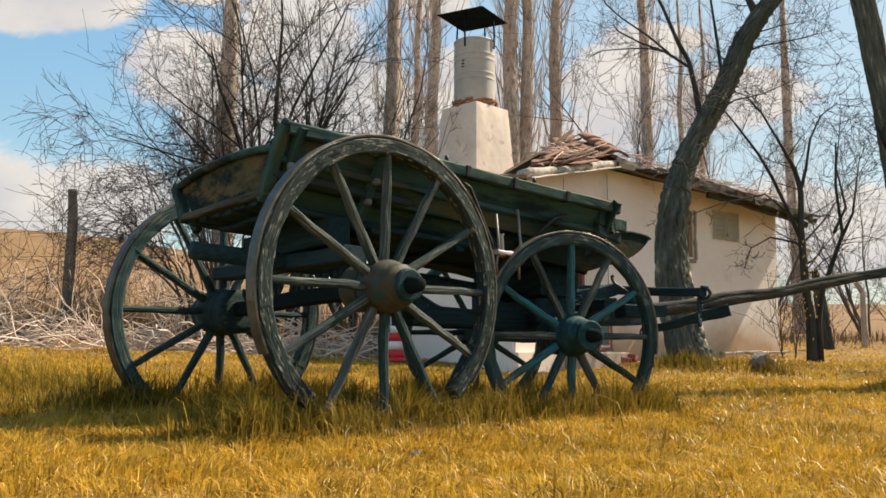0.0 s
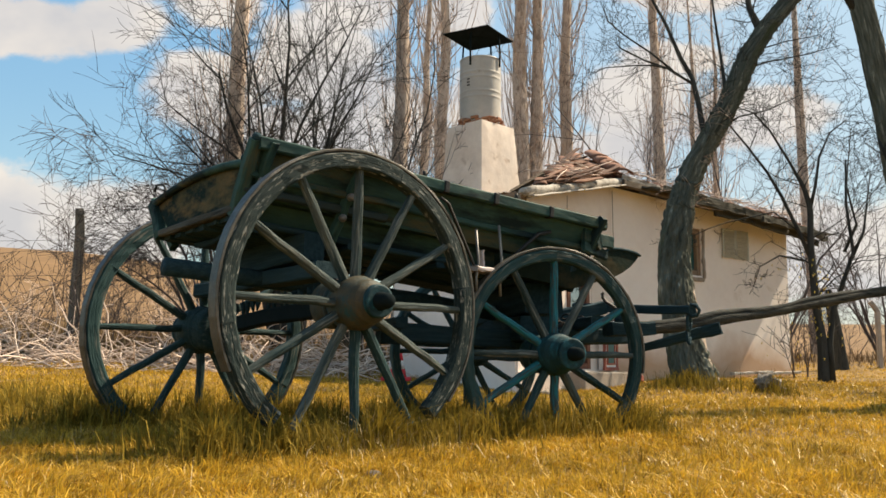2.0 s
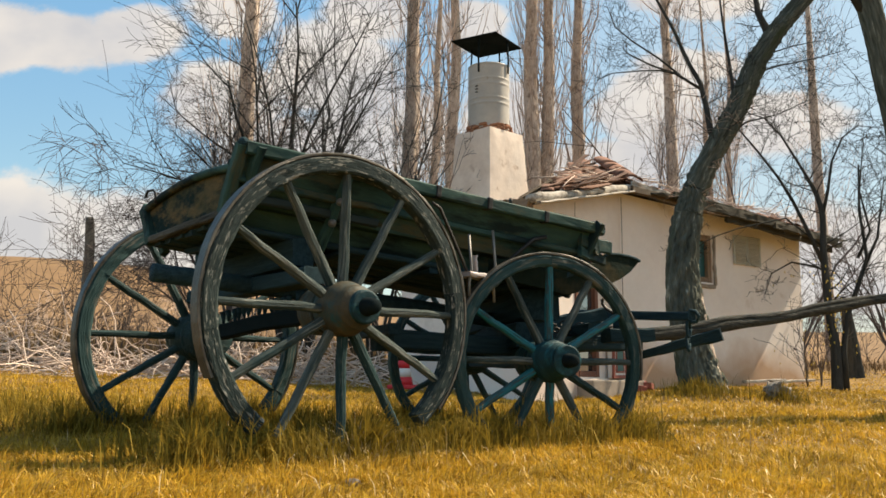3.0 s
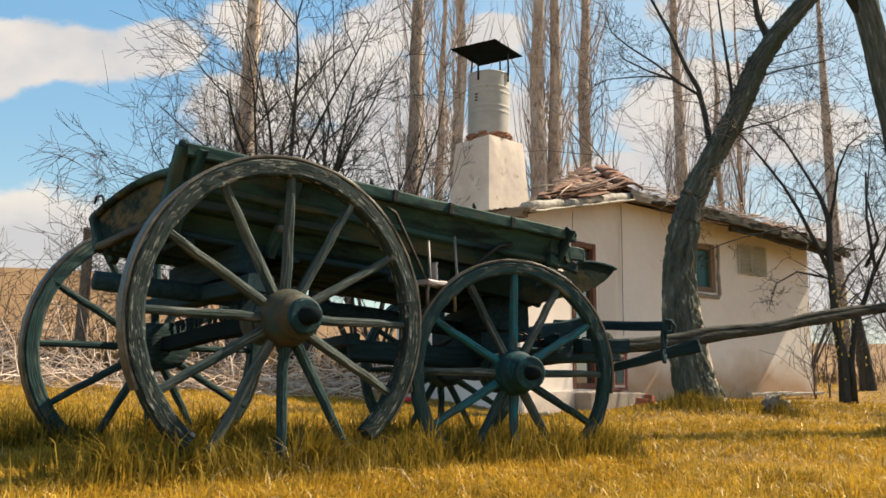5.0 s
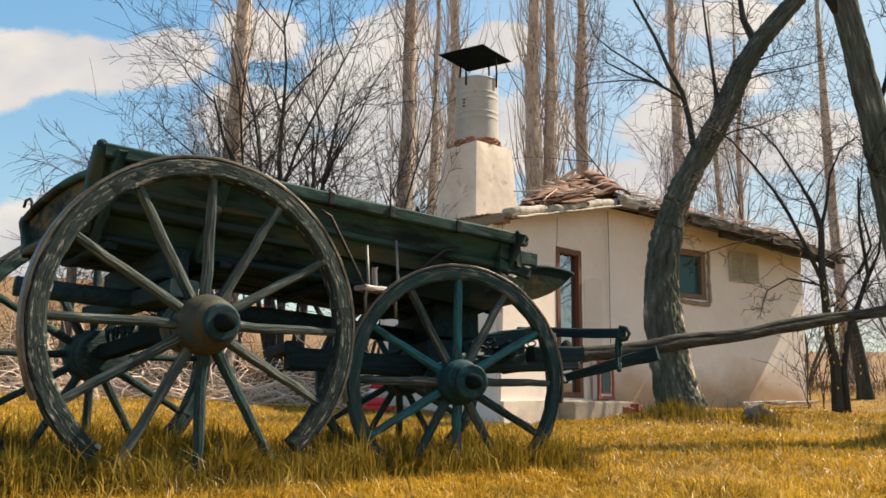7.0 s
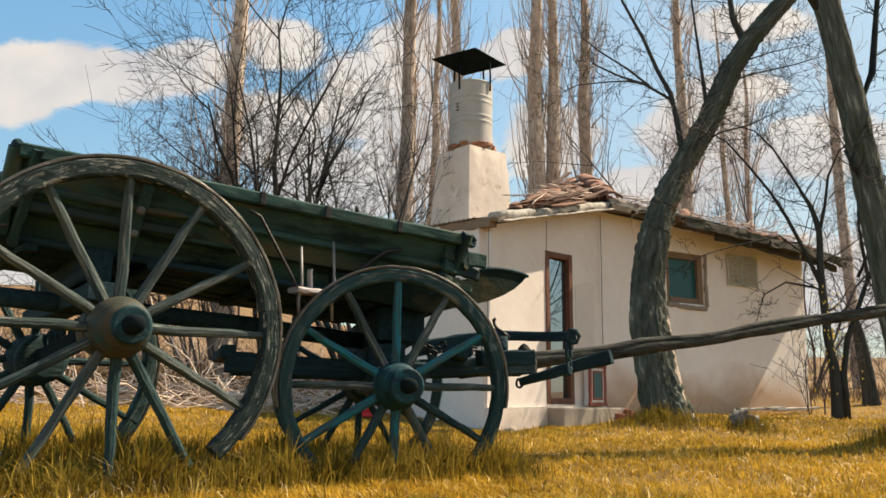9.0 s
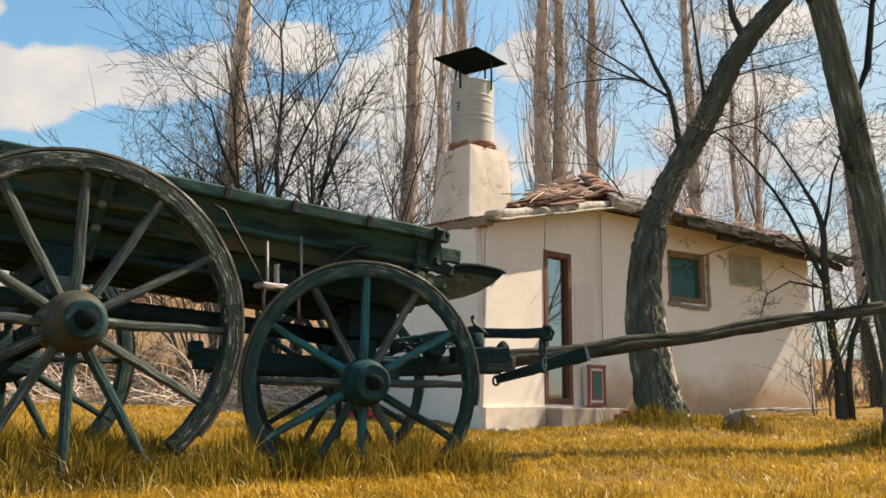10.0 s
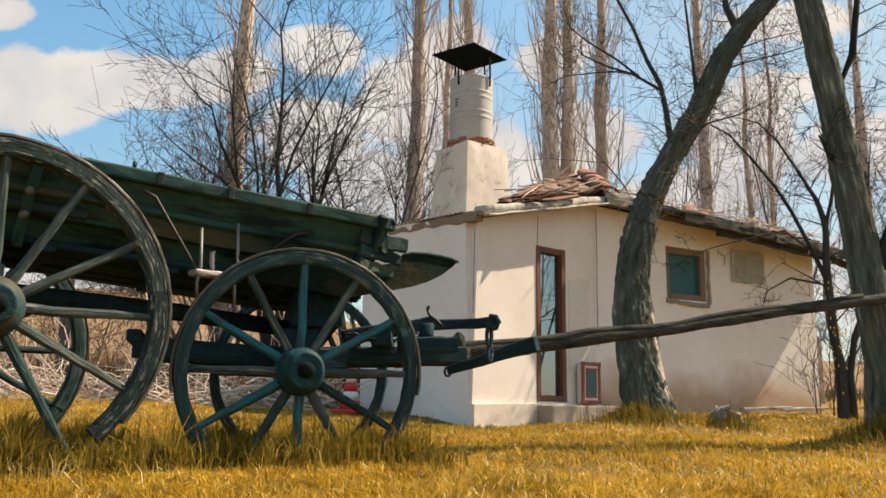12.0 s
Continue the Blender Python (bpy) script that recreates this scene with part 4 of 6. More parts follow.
# small louvred shutters
sh_c, sh_n = frame_of((C1, C2), 2.485, 3.16, 1.99, 2.46, -0.03)
sx = (sh_c[1] - sh_c[0]).normalized()
for k in (0, 1):
    a = sh_c[0] + sx * (0.343 * k)
    leaf = timber("shutter", a + sx * 0.012, a + sx * 0.012 + Vector((0, 0, 0.46)), 0.03, 0.024, M_SLAT, house, 3 + k, up=sx, label="small grey louvred shutter leaf")
    timber("stile", a + sx * 0.318, a + sx * 0.318 + Vector((0, 0, 0.46)), 0.03, 0.024, M_SLAT, leaf, 5, up=sx)
    for z in (0.012, 0.448):
        timber("rail", a + sx * 0.026 + Vector((0, 0, z)), a + sx * 0.304 + Vector((0, 0, z)), 0.03, 0.024, M_SLAT, leaf, 6)
    slat = timber_mesh("slat", 0.278, 0.026, 0.005, M_SLAT, 8, segs=1, wear=0.0, chamfer=0.001)
    for i in range(16):
        p0 = a + sx * 0.026 + Vector((0, 0, 0.036 + 0.026 * i))
        part("slat", slat, leaf, along(p0, p0 + sx, Vector((0, 0, 1)) + sh_n * 0.9))
# cracks filled with a dark pipe, plaster seam
rod("drain_pipe", [C1 + Vector((0.02, -0.028, 0.95)), C1 + Vector((0.018, -0.028, 1.6)), C1 + Vector((0.024, -0.03, 2.1)), C1 + Vector((0.02, -0.03, 2.74))], 0.0045, M_BEAM, house, 6)
seam = C0 + (C1 - C0) * 0.497
rod("plaster_seam", [seam + Vector((0, 0, 2.13)), seam + Vector((0.01, 0.01, 2.5))], 0.005, M_BEAM, house, 5)
rod("plaster_seam", [C0 + Vector((0.02, -0.01, 1.2)), C0 + Vector((0.03, -0.005, 1.9)), C0 + Vector((0.035, -0.005, 2.25))], 0.004, M_BEAM, house, 5)
part("plinth", prism_mesh("plinth", [C0 + Vector((0.045, -0.04, 0.2)), C0 + (C1 - C0) * 1.0 + Vector((0.045, -0.04, 0.23)), C1 + Vector((-0.08, 0.08, 0.23)), C0 + Vector((-0.08, 0.08, 0.2))], 0.5, M_CHIM), house)
x1 = (C1 - C0).normalized()
n1 = Vector((-x1.y, x1.x, 0))
M_PATCH = material("grey_mended_plaster", (0.62, 0.545, 0.485), (0.76, 0.69, 0.63), (1.6, 1.6, 1.6), 0.92, 0.5, 90)
mend = [C0 + x1 * a - n1 * 0.006 + Vector((0, 0, b)) for a, b in ((1.66, 0.62), (2.04, 0.58), (2.06, 1.78), (1.86, 1.8), (1.67, 1.74))]
part("mended_patch", prism_mesh("mended_patch", mend, 0.02, M_PATCH), house, None, "greyer mended plaster beside the door")
part("door_step", box_mesh("door_step", 1.25, 0.26, 0.4, M_CONC, 0.02), house, along(C0 + x1 * 1.64 - n1 * 0.17 + Vector((0, 0, -0.2)), C0 + x1 * 2.64 - n1 * 0.17 + Vector((0, 0, -0.2))), "rough concrete door step")
# a small red framed cabinet on the step
cab_at = C0 + x1 * 1.93 - n1 * 0.08 + Vector((0, 0, 0.222))
cab = part("wall_cabinet", box_mesh("wall_cabinet", 0.33, 0.09, 0.5, M_WHITE, 0.01), None, along(cab_at, cab_at + x1))
tagged(cab, "small glass fronted box with a red frame on the step", "cabinet")
for inset, wide, deep, paint in ((0.02, 0.045, 0.105, M_REDPAINT), (0.085, 0.022, 0.1, M_REDPAINT)):
    cp = [cab_at + x1 * a - n1 * 0.045 + Vector((0, 0, b)) for a, b in ((-0.175 + inset, inset), (0.175 - inset, inset), (0.175 - inset, 0.51 - inset), (-0.175 + inset, 0.51 - inset))]
    for i in range(4):
        a, b = cp[i], cp[(i + 1) % 4]
        d = (b - a).normalized() * wide / 2
        timber("frame_strip", a - d * (1 if i % 2 == 0 else -1), b + d * (1 if i % 2 == 0 else -1), deep - 0.07, wide, paint, cab, i, up=x1 if i % 2 else (0, 0, 1), wear=0.002)
cp = [cab_at + x1 * a - n1 * 0.052 + Vector((0, 0, b)) for a, b in ((-0.085, 0.09), (0.085, 0.09), (0.085, 0.42), (-0.085, 0.42))]
part("pane", prism_mesh("pane", cp, 0.006, M_GLASSTEAL), cab)

# roof
E0, E1 = Vector((0.95, 10.27, 2.36)), Vector((2.43, 11.92, 2.84))
E1b, E2 = Vector((2.46, 11.86, 2.86)), Vector((6.05, 14.56, 2.64))
RIDGE, RIDGE2 = Vector((2.02, 14.1, 3.78)), Vector((5.0, 17.0, 3.3))
EL = CL + Vector((-0.2, -0.2, 2.45))
roof = part("roof", prism_mesh("roof_deck", [E0 + Vector((0, 0, 0.02)), E1 + Vector((0, 0, 0.02)), RIDGE], 0.05, M_BEAM), house, None, "sagging roof of old clay tiles and tin")
part("roof_deck", prism_mesh("roof_deck", [E1b, E2, RIDGE2, RIDGE - Vector((0, 0, 0.01))], 0.05, M_BEAM), roof)
part("roof_deck", prism_mesh("roof_deck", [RIDGE, RIDGE2, Vector((CR.x, CR.y, 2.6)), Vector((CB.x, CB.y, 2.6)), EL + Vector((1.2, 1.4, 0.1))], 0.05, M_BEAM), roof)
# corrugated sheet along the left eave
nu, nv = 96, 6
cv, cf = [], []
eL = E0 + Vector((-0.755, 0.656, 0)) * 2.25 + Vector((0, 0, 0.05))
for i in range(nu + 1):
    for j in range(nv + 1):
        p = lerp(E0 + Vector((-0.2, 0.175, 0.0)), eL, i / nu)
        q = p + Vector((0.656, 0.755, 0)) * 2.0 + Vector((0, 0, 0.2))
        p = lerp(p + (p - q) * 0.02, q, j / nv)
        cv.append(p + Vector((0, 0, 0.03 + 0.011 * math.sin(i * math.pi / 2))))
for i in range(nu):
    for j in range(nv):
        s = i * (nv + 1) + j
        cf.append((s, s + nv + 1, s + nv + 2, s + 1))
k = len(cv)
cv += [p - Vector((0, 0, 0.004)) for p in cv]
cf += [tuple(reversed([a + k for a in q])) for q in cf[:nu * nv]]
cf += [(i * (nv + 1), i * (nv + 1) + k, (i + 1) * (nv + 1) + k, (i + 1) * (nv + 1)) for i in range(nu)]
part("corrugated_sheet", mesh_of("corrugated_sheet", cv, cf, M_TIN), roof, None, "rust stained corrugated tin sheet")
timber("soffit_board", E0 + Vector((0.0, 0.03, -0.055)), E0 + Vector((-1.62, 1.42, 0.0)), 0.1, 0.13, M_FRAMEG, house, 5, taper=(1.0, 0.35), segs=14, wear=0.016)
lg = Tubes()
rng = random.Random(8)
lg.add([lerp(E0 + Vector((-0.02, -0.02, 0.0)), E1 + Vector((0.02, 0.02, 0.02)), i / 10) + Vector((0, 0, rng.uniform(-0.014, 0.014))) for i in range(11)], [0.06 + rng.uniform(-0.008, 0.006) for _ in range(11)], 12)
part("eave_log", lg.mesh("eave_log", M_LOG), house, None, "peeled pale eave log")
# added strip that gives the door wall a straight eave shadow
lath_out = Vector((0.745, -0.667, 0)) * 0.07
timber("eave_lath", E0 + lath_out + Vector((0.03, 0.03, -0.05)), E1 + lath_out + Vector((0, 0, -0.045)), 0.1, 0.025, M_LOG, house, 12, segs=12, wear=0.006)
timber("eave_beam", E1b + Vector((-0.02, -0.02, -0.04)), E2 + Vector((0, 0, -0.04)), 0.09, 0.09, M_BEAM, house, 9, segs=10, wear=0.012)
timber("fascia", E1b + Vector((-0.01, 0.0, 0.03)), lerp(E1b, E2, 0.17) + Vector((0, 0, 0.0)), 0.03, 0.12, M_LOG, house, 10)
x2 = (E2 - E1b).normalized()
n2 = Vector((-x2.y, x2.x, 0)).normalized()
for i in range(2, 13):
    a = lerp(E1b, E2, (i + 0.5) / 13) - n2 * random.Random(i).uniform(0.02, 0.16) + Vector((0, 0, -0.09))
    timber("rafter_tail", a, a + n2 * 0.6 + Vector((0, 0, 0.14)), 0.06, 0.06, M_BEAM, house, 40 + i)


# drooping dark boards that also fill in the shaded zone below the roof edge
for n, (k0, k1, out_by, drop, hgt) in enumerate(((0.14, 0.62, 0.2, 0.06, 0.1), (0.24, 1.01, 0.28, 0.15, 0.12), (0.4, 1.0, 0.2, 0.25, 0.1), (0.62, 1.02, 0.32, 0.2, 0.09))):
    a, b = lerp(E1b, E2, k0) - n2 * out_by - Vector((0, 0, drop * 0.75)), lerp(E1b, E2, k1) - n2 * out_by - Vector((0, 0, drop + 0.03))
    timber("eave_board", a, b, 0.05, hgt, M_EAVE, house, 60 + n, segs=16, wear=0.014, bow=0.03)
# planks overlap so that no sun streaks reach the window wall
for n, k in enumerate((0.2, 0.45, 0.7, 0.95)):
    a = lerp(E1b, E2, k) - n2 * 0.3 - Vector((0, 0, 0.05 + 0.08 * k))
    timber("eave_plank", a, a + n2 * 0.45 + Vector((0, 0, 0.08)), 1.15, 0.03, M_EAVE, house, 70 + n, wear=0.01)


def tile_mesh(seed):
    rng = random.Random(seed)
    v, f = [], []
    k, L = 7, 0.38
    for t in (0.0, 0.011):
        for i in range(4):
            x = L * i / 3
            r = 0.09 - 0.018 * i / 3 - t + rng.uniform(-0.002, 0.002)
            for j in range(k):
                a = math.pi * j / (k - 1)
                v.append((x, math.cos(a) * r, math.sin(a) * r * 0.34))
    n = 4 * k
    for i in range(3):
        for j in range(k - 1):
            s = i * k + j
            f.append((s, s + k, s + k + 1, s + 1))
            f.append((s + n, s + n + 1, s + n + k + 1, s + n + k))
    for j in range(k - 1):
        f.append((j, j + 1, j + 1 + n, j + n))
        f.append((3 * k + j, 3 * k + j + n, 3 * k + j + 1 + n, 3 * k + j + 1))
    for i in range(3):
        f.append((i * k, i * k + n, (i + 1) * k + n, (i + 1) * k))
        f.append((i * k + k - 1, (i + 1) * k + k - 1, (i + 1) * k + k - 1 + n, i * k + k - 1 + n))
    return mesh_of("roof_tile", v, f, M_TILE)


tiles = [tile_mesh(s) for s in range(4)]
rng = random.Random(12)


def lay_tiles(a0, a1, b, rows, per, messy, lift=0.03, k0=0.0):
    """Rows of barrel tiles from the eave a0-a1 towards the point b."""
    for r in range(rows):
        k = k0 + r * 0.13
        p, q = lerp(a0, b, k), lerp(a1, b, k)
        count = max(2, int(per * (1 - k)))
        up = (b - (p + q) / 2).normalized()
        for i in range(count):
            c = lerp(p, q, (i + 0.5 + rng.uniform(-0.25, 0.25) * messy) / count) + Vector((0, 0, lift + rng.uniform(0, 0.07) * messy))
            d = (up + Vector((rng.gauss(0, 0.35), rng.gauss(0, 0.35), rng.gauss(0, 0.12))) * messy).normalized()
            m = along(c, c + d, (rng.gauss(0, 0.35) * messy, rng.gauss(0, 0.35) * messy, 1 if rng.random() > 0.2 else -1))
            part("roof_tile", tiles[rng.randrange(4)], roof, m)


lay_tiles(lerp(E0, E1, 0.1), E1, RIDGE, 6, 16, 0.28, 0.025, 0.06)
lay_tiles(lerp(E0, E1, 0.3), E1, RIDGE, 3, 9, 0.5, 0.04, 0.1)
lay_tiles(lerp(E0, E1, 0.78), E1 + Vector((0.1, 0.1, 0.0)), RIDGE, 3, 6, 0.1, 0.1, 0.08)
# larger hip tiles stepping up from the corner
hip = (RIDGE - E1).normalized()
for i in range(5):
    c = E1 + hip * (0.02 + 0.24 * i) + Vector((0.05, -0.05, 0.1 + 0.012 * i))
    m = along(c, c + hip + Vector((rng.gauss(0, 0.06), rng.gauss(0, 0.06), 0.05)), (0, 0, 1)) @ Matrix.Diagonal((1.15, 1.7, 2.6, 1))
    part("hip_tile", tiles[i % 4], roof, m)
# split slabs and broken tiles lying along the slope
slab = [timber_mesh("roof_slab", L, 0.1, 0.016, M_FLAKE, s, taper=(1.0, 0.8), segs=3, wear=0.006, chamfer=0.003) for s, L in ((3, 0.3), (4, 0.42), (5, 0.55))]
for i in range(75):
    c = lerp(lerp(E0, E1, rng.uniform(0.05, 0.75)), RIDGE, rng.uniform(0.01, 0.6)) + Vector((0, 0, rng.uniform(0.05, 0.1)))
    d = Vector((rng.gauss(0.85, 0.22), rng.gauss(0.8, 0.22), rng.gauss(0.34, 0.04)))
    part("roof_slab", slab[rng.randrange(3)], roof, along(c, c + d, (rng.gauss(-0.2, 0.2), rng.gauss(-0.3, 0.2), 1)))
lay_tiles(E1b, E2, (RIDGE + RIDGE2) / 2, 3, 26, 0.45)
# fallen sticks on the roof
st = Tubes()
for i in range(20):
    c = lerp(lerp(E0, E1, rng.uniform(0.2, 1)), RIDGE, rng.uniform(0.02, 0.5)) + Vector((0, 0, 0.13))
    d = Vector((rng.gauss(0.6, 0.5), rng.gauss(0.6, 0.5), rng.gauss(0.1, 0.12))).normalized() * rng.uniform(0.15, 0.4)
    st.add([c - d, c + Vector((0, 0, 0.02)), c + d], [0.007, 0.008, 0.004], 5)
for i in range(90):
    c = lerp(lerp(E1b, E2, rng.uniform(0, 1)), (RIDGE + RIDGE2) / 2, rng.uniform(0.0, 0.12)) + Vector((0, 0, 0.12))
    d = Vector((rng.gauss(0.3, 0.6), rng.gauss(0.2, 0.5), rng.gauss(0.1, 0.3))).normalized() * rng.uniform(0.1, 0.35)
    st.add([c - d, c + Vector((0, 0, 0.03)), c + d], [0.005, 0.006, 0.003], 4)
tagged(part("fallen_sticks", st.mesh("fallen_sticks", M_DRY), None), "pale fallen twigs lying on the roof", "twigs", kind="stuff")

# chimney
CHX, CHY = 0.5, 13.55


def frustum(name, z0, z1, h0, h1, mat, rough=0.012):
    """A tapered square stack with uneven trowelled faces and worn corners."""
    v, f = [], []
    nu_f, nv_f = 16, 30
    corners = [Vector((math.cos(a), math.sin(a), 0)) for a in (-math.pi / 2, 0, math.pi / 2, math.pi)]
    for k in range(4):
        p0, p1 = corners[k], corners[(k + 1) % 4]
        start = len(v)
        for j in range(nv_f + 1):
            z = z0 + (z1 - z0) * j / nv_f
            h = h0 + (h1 - h0) * (j / nv_f) ** 0.85
            for i in range(nu_f + 1):
                p = p0.lerp(p1, i / nu_f) * h
                edge = min(i, nu_f - i, nv_f - j) / 2
                g = noise.noise(Vector((p.x * 3 + 9, p.y * 3, z * 3))) + 0.5 * noise.noise(Vector((p.x * 9, p.y * 9 + 4, z * 9)))
                q = Vector((CHX + p.x, CHY + p.y, z)) + p.normalized() * (rough * g - 0.012 * max(0.0, 1 - edge))
                v.append(q)
        for j in range(nv_f):
            for i in range(nu_f):
                a = start + j * (nu_f + 1) + i
                f.append((a, a + 1, a + nu_f + 2, a + nu_f + 1))
    rim = []
    for k in range(4):
        s0 = k * (nu_f + 1) * (nv_f + 1)
        rim += [s0 + nv_f * (nu_f + 1) + i for i in range(nu_f)]
    key, order = {}, []
    for n_v, p in enumerate(v):
        q = (round(p.x, 4), round(p.y, 4), round(p.z, 4))
        order.append(key.setdefault(q, n_v))
    f = [tuple(order[a] for a in face) for face in f] + [tuple(order[a] for a in rim)]
    me = mesh_of(name, v, f, mat)
    bm = bmesh.new()
    bm.from_mesh(me)
    bmesh.ops.delete(bm, geom=[q for q in bm.verts if not q.link_faces], context="VERTS")
    for e in bm.edges:
        e.smooth = e.is_boundary or e.calc_face_angle(0.0) < radians(40)
    bm.to_mesh(me)
    bm.free()
    return me


chim = part("chimney", frustum("chimney", 2.4, 4.08, 0.72, 0.55, M_CHIM), house, None, "tapered plastered chimney stack")
DP = Matrix.Translation((CHX - 0.01, CHY, 0)) @ pose(0, 0, 0, 90, 0, 0)
rib = []
for i in range(76):
    z = 4.1 + 1.1 * i / 75
    r = 0.334 + 0.008 * sum(math.exp(-((z - c) / 0.011) ** 2) for c in (4.54, 4.63, 4.86, 4.95)) + (0.008 if z > 5.18 else 0.0)
    rib.append((z, r))
rib += [(5.2, 0.32), (4.9, 0.31)]
part("flue_drum", lathe_mesh("flue_drum", rib, M_DRUM, 40), chim, DP, "dented cream steel drum flue")
stencil = Tubes()
for dz in (0.0, 0.05, 0.1):
    stencil.add([(CHX - 0.01 + 0.337 * math.cos(a), CHY + 0.337 * math.sin(a), 4.72 + dz) for a in (4.02, 4.09, 4.16)], [0.012] * 3, 4)
part("stencil_mark", stencil.mesh("stencil_mark", M_IRON), chim)
brick = box_mesh("brick", 0.13, 0.06, 0.045, M_RUST, 0.012)
for lvl in range(3):
    for i in range(13):
        a = 2 * math.pi * (i + 0.5 * lvl) / 13 + rng.uniform(-0.1, 0.1)
        rr = 0.362 - 0.012 * lvl
        part("brick", brick, chim, pose(CHX + math.cos(a) * rr, CHY + math.sin(a) * rr, 4.07 + 0.04 * lvl + rng.uniform(-0.012, 0.012), rng.uniform(-14, 14), rng.uniform(-12, 12), math.degrees(a) + 90 + rng.uniform(-10, 10)))
cz = 5.606
capv = [(CHX + 0.09, CHY - 0.585, cz), (CHX + 0.539, CHY + 0.135, cz), (CHX - 0.18, CHY + 0.585, cz + 0.02), (CHX - 0.63, CHY - 0.135, cz + 0.025), (CHX - 0.045, CHY, cz + 0.06)]
capv += [(x, y, z - 0.012) for x, y, z in capv]
capf = [(0, 1, 4), (1, 2, 4), (2, 3, 4), (3, 0, 4), (6, 5, 9), (7, 6, 9), (8, 7, 9), (5, 8, 9), (0, 5, 6, 1), (1, 6, 7, 2), (2, 7, 8, 3), (3, 8, 5, 0)]
part("flue_cap", mesh_of("flue_cap", capv, capf, M_CAP, False), chim, None, "black sheet metal rain cap")
for k in range(4):
    a = math.pi / 4 + math.pi / 2 * k + 0.25
    rod("cap_leg", [(CHX + math.cos(a) * 0.345, CHY + math.sin(a) * 0.345, 5.05), (CHX + math.cos(a) * 0.35, CHY + math.sin(a) * 0.35, 5.3), (CHX + math.cos(a) * 0.33, CHY + math.sin(a) * 0.33, 5.6)], 0.015, M_CAP, chim, 6)


# ---- trees ----
def wander(rng, p, d, length, n, bend, lift):
    """A crooked line of n steps from p along d; lift pulls it up (or, if negative, down)."""
    pts = [Vector(p)]
    d = Vector(d).normalized()
    for _ in range(n):
        d = (d + Vector((rng.gauss(0, bend), rng.gauss(0, bend), rng.gauss(0, bend) + lift))).normalized()
        pts.append(pts[-1] + d * (length / n))
    return pts


def sprout(tubes, rng, pts, r0, count, length, spread, lift, level, bend=0.16, first=0.2, ratio=0.5, sub=3, min_r=0.0025):
    """Side shoots along a line, each with its own shoots."""
    n = len(pts) - 1
    for _ in range(count):
        k = rng.uniform(first, 1.0) * n
        i = min(int(k), n - 1)
        p = pts[i].lerp(pts[i + 1], k - i)
        axis = (pts[i + 1] - pts[i]).normalized()
        sidev = Vector((rng.gauss(0, 1), rng.gauss(0, 1), rng.gauss(0, 1)))
        sidev = (sidev - axis * sidev.dot(axis)).normalized()
        d = axis * (1 - spread) + sidev * spread
        ln = length * rng.uniform(0.5, 1.2)
        r = max(min_r, r0 * (1 - 0.6 * k / n) * ratio)
        line = wander(rng, p, d, ln, 4 if level > 0 else 3, bend, lift)
        m = len(line) - 1
        tubes.add(line, [max(min_r * 0.6, r * (1 - 0.75 * j / m)) for j in range(m + 1)], 4 if level > 1 else 3, False)
        if level > 0:
            sprout(tubes, rng, line, r, sub, ln * 0.6, spread, lift, level - 1, bend, 0.15, 0.6, sub, min_r)


def trunk_mesh(name, pts, radii, mat, sides=14, rough=0.1, seed=0, per=5, furrow=0.35):
    """A trunk with an uneven, ridged skin."""
    rng = random.Random(seed)
    fine_p, fine_r = [], []
    for i in range(len(pts) - 1):
        for j in range(per):
            k = j / per
            fine_p.append(Vector(pts[i]).lerp(Vector(pts[i + 1]), k))
            fine_r.append(radii[i] + (radii[i + 1] - radii[i]) * k)
    fine_p.append(Vector(pts[-1]))
    fine_r.append(radii[-1])
    for _ in range(2):
        fine_p = [fine_p[0]] + [(fine_p[i - 1] + fine_p[i] * 2 + fine_p[i + 1]) / 4 for i in range(1, len(fine_p) - 1)] + [fine_p[-1]]
    t = Tubes()
    t.add(fine_p, fine_r, sides)
    ph = [rng.uniform(0, 6.3) for _ in range(6)]
    for i in range(len(fine_p)):
        for k in range(sides):
            v = t.v[i * sides + k]
            a = 2 * math.pi * k / sides
            g = 0.5 * math.sin(3 * a + ph[0] + v.z * 0.9) + 0.35 * math.sin(5 * a + ph[1] - v.z * 1.1) + 0.5 * noise.noise(Vector((v.x * 7, v.y * 7, v.z * 2))) + furrow * 2.2 * abs(noise.noise(Vector((v.x * 34, v.y * 34, v.z * 3.2)))) + furrow * 0.5 * noise.noise(Vector((v.x * 70, v.y * 70, v.z * 9)))
            t.v[i * sides + k] = fine_p[i] + (v - fine_p[i]) * (1 + rough * g)
    me = t.mesh(name, mat)
    # bark coordinates: metres round the trunk and along it
    along_it = [0.0]
    for i in range(1, len(fine_p)):
        along_it.append(along_it[-1] + (fine_p[i] - fine_p[i - 1]).length)
    girth = 2 * math.pi * sum(radii) / len(radii) / sides
    bark_uv = me.uv_layers.new(name="bark")
    for p in me.polygons[:(len(fine_p) - 1) * sides]:
        i, k = divmod(p.index, sides)
        for loop, (du, di) in zip(p.loop_indices, ((0, 0), (1, 0), (1, 1), (0, 1))):
            bark_uv.data[loop].uv = ((k + du) * girth, along_it[i + di])
    return me


def tree(name, x, y, label, group=""):
    ob = empty(name, x, y, gz(x, y))
    return tagged(ob, label, "tree", group)


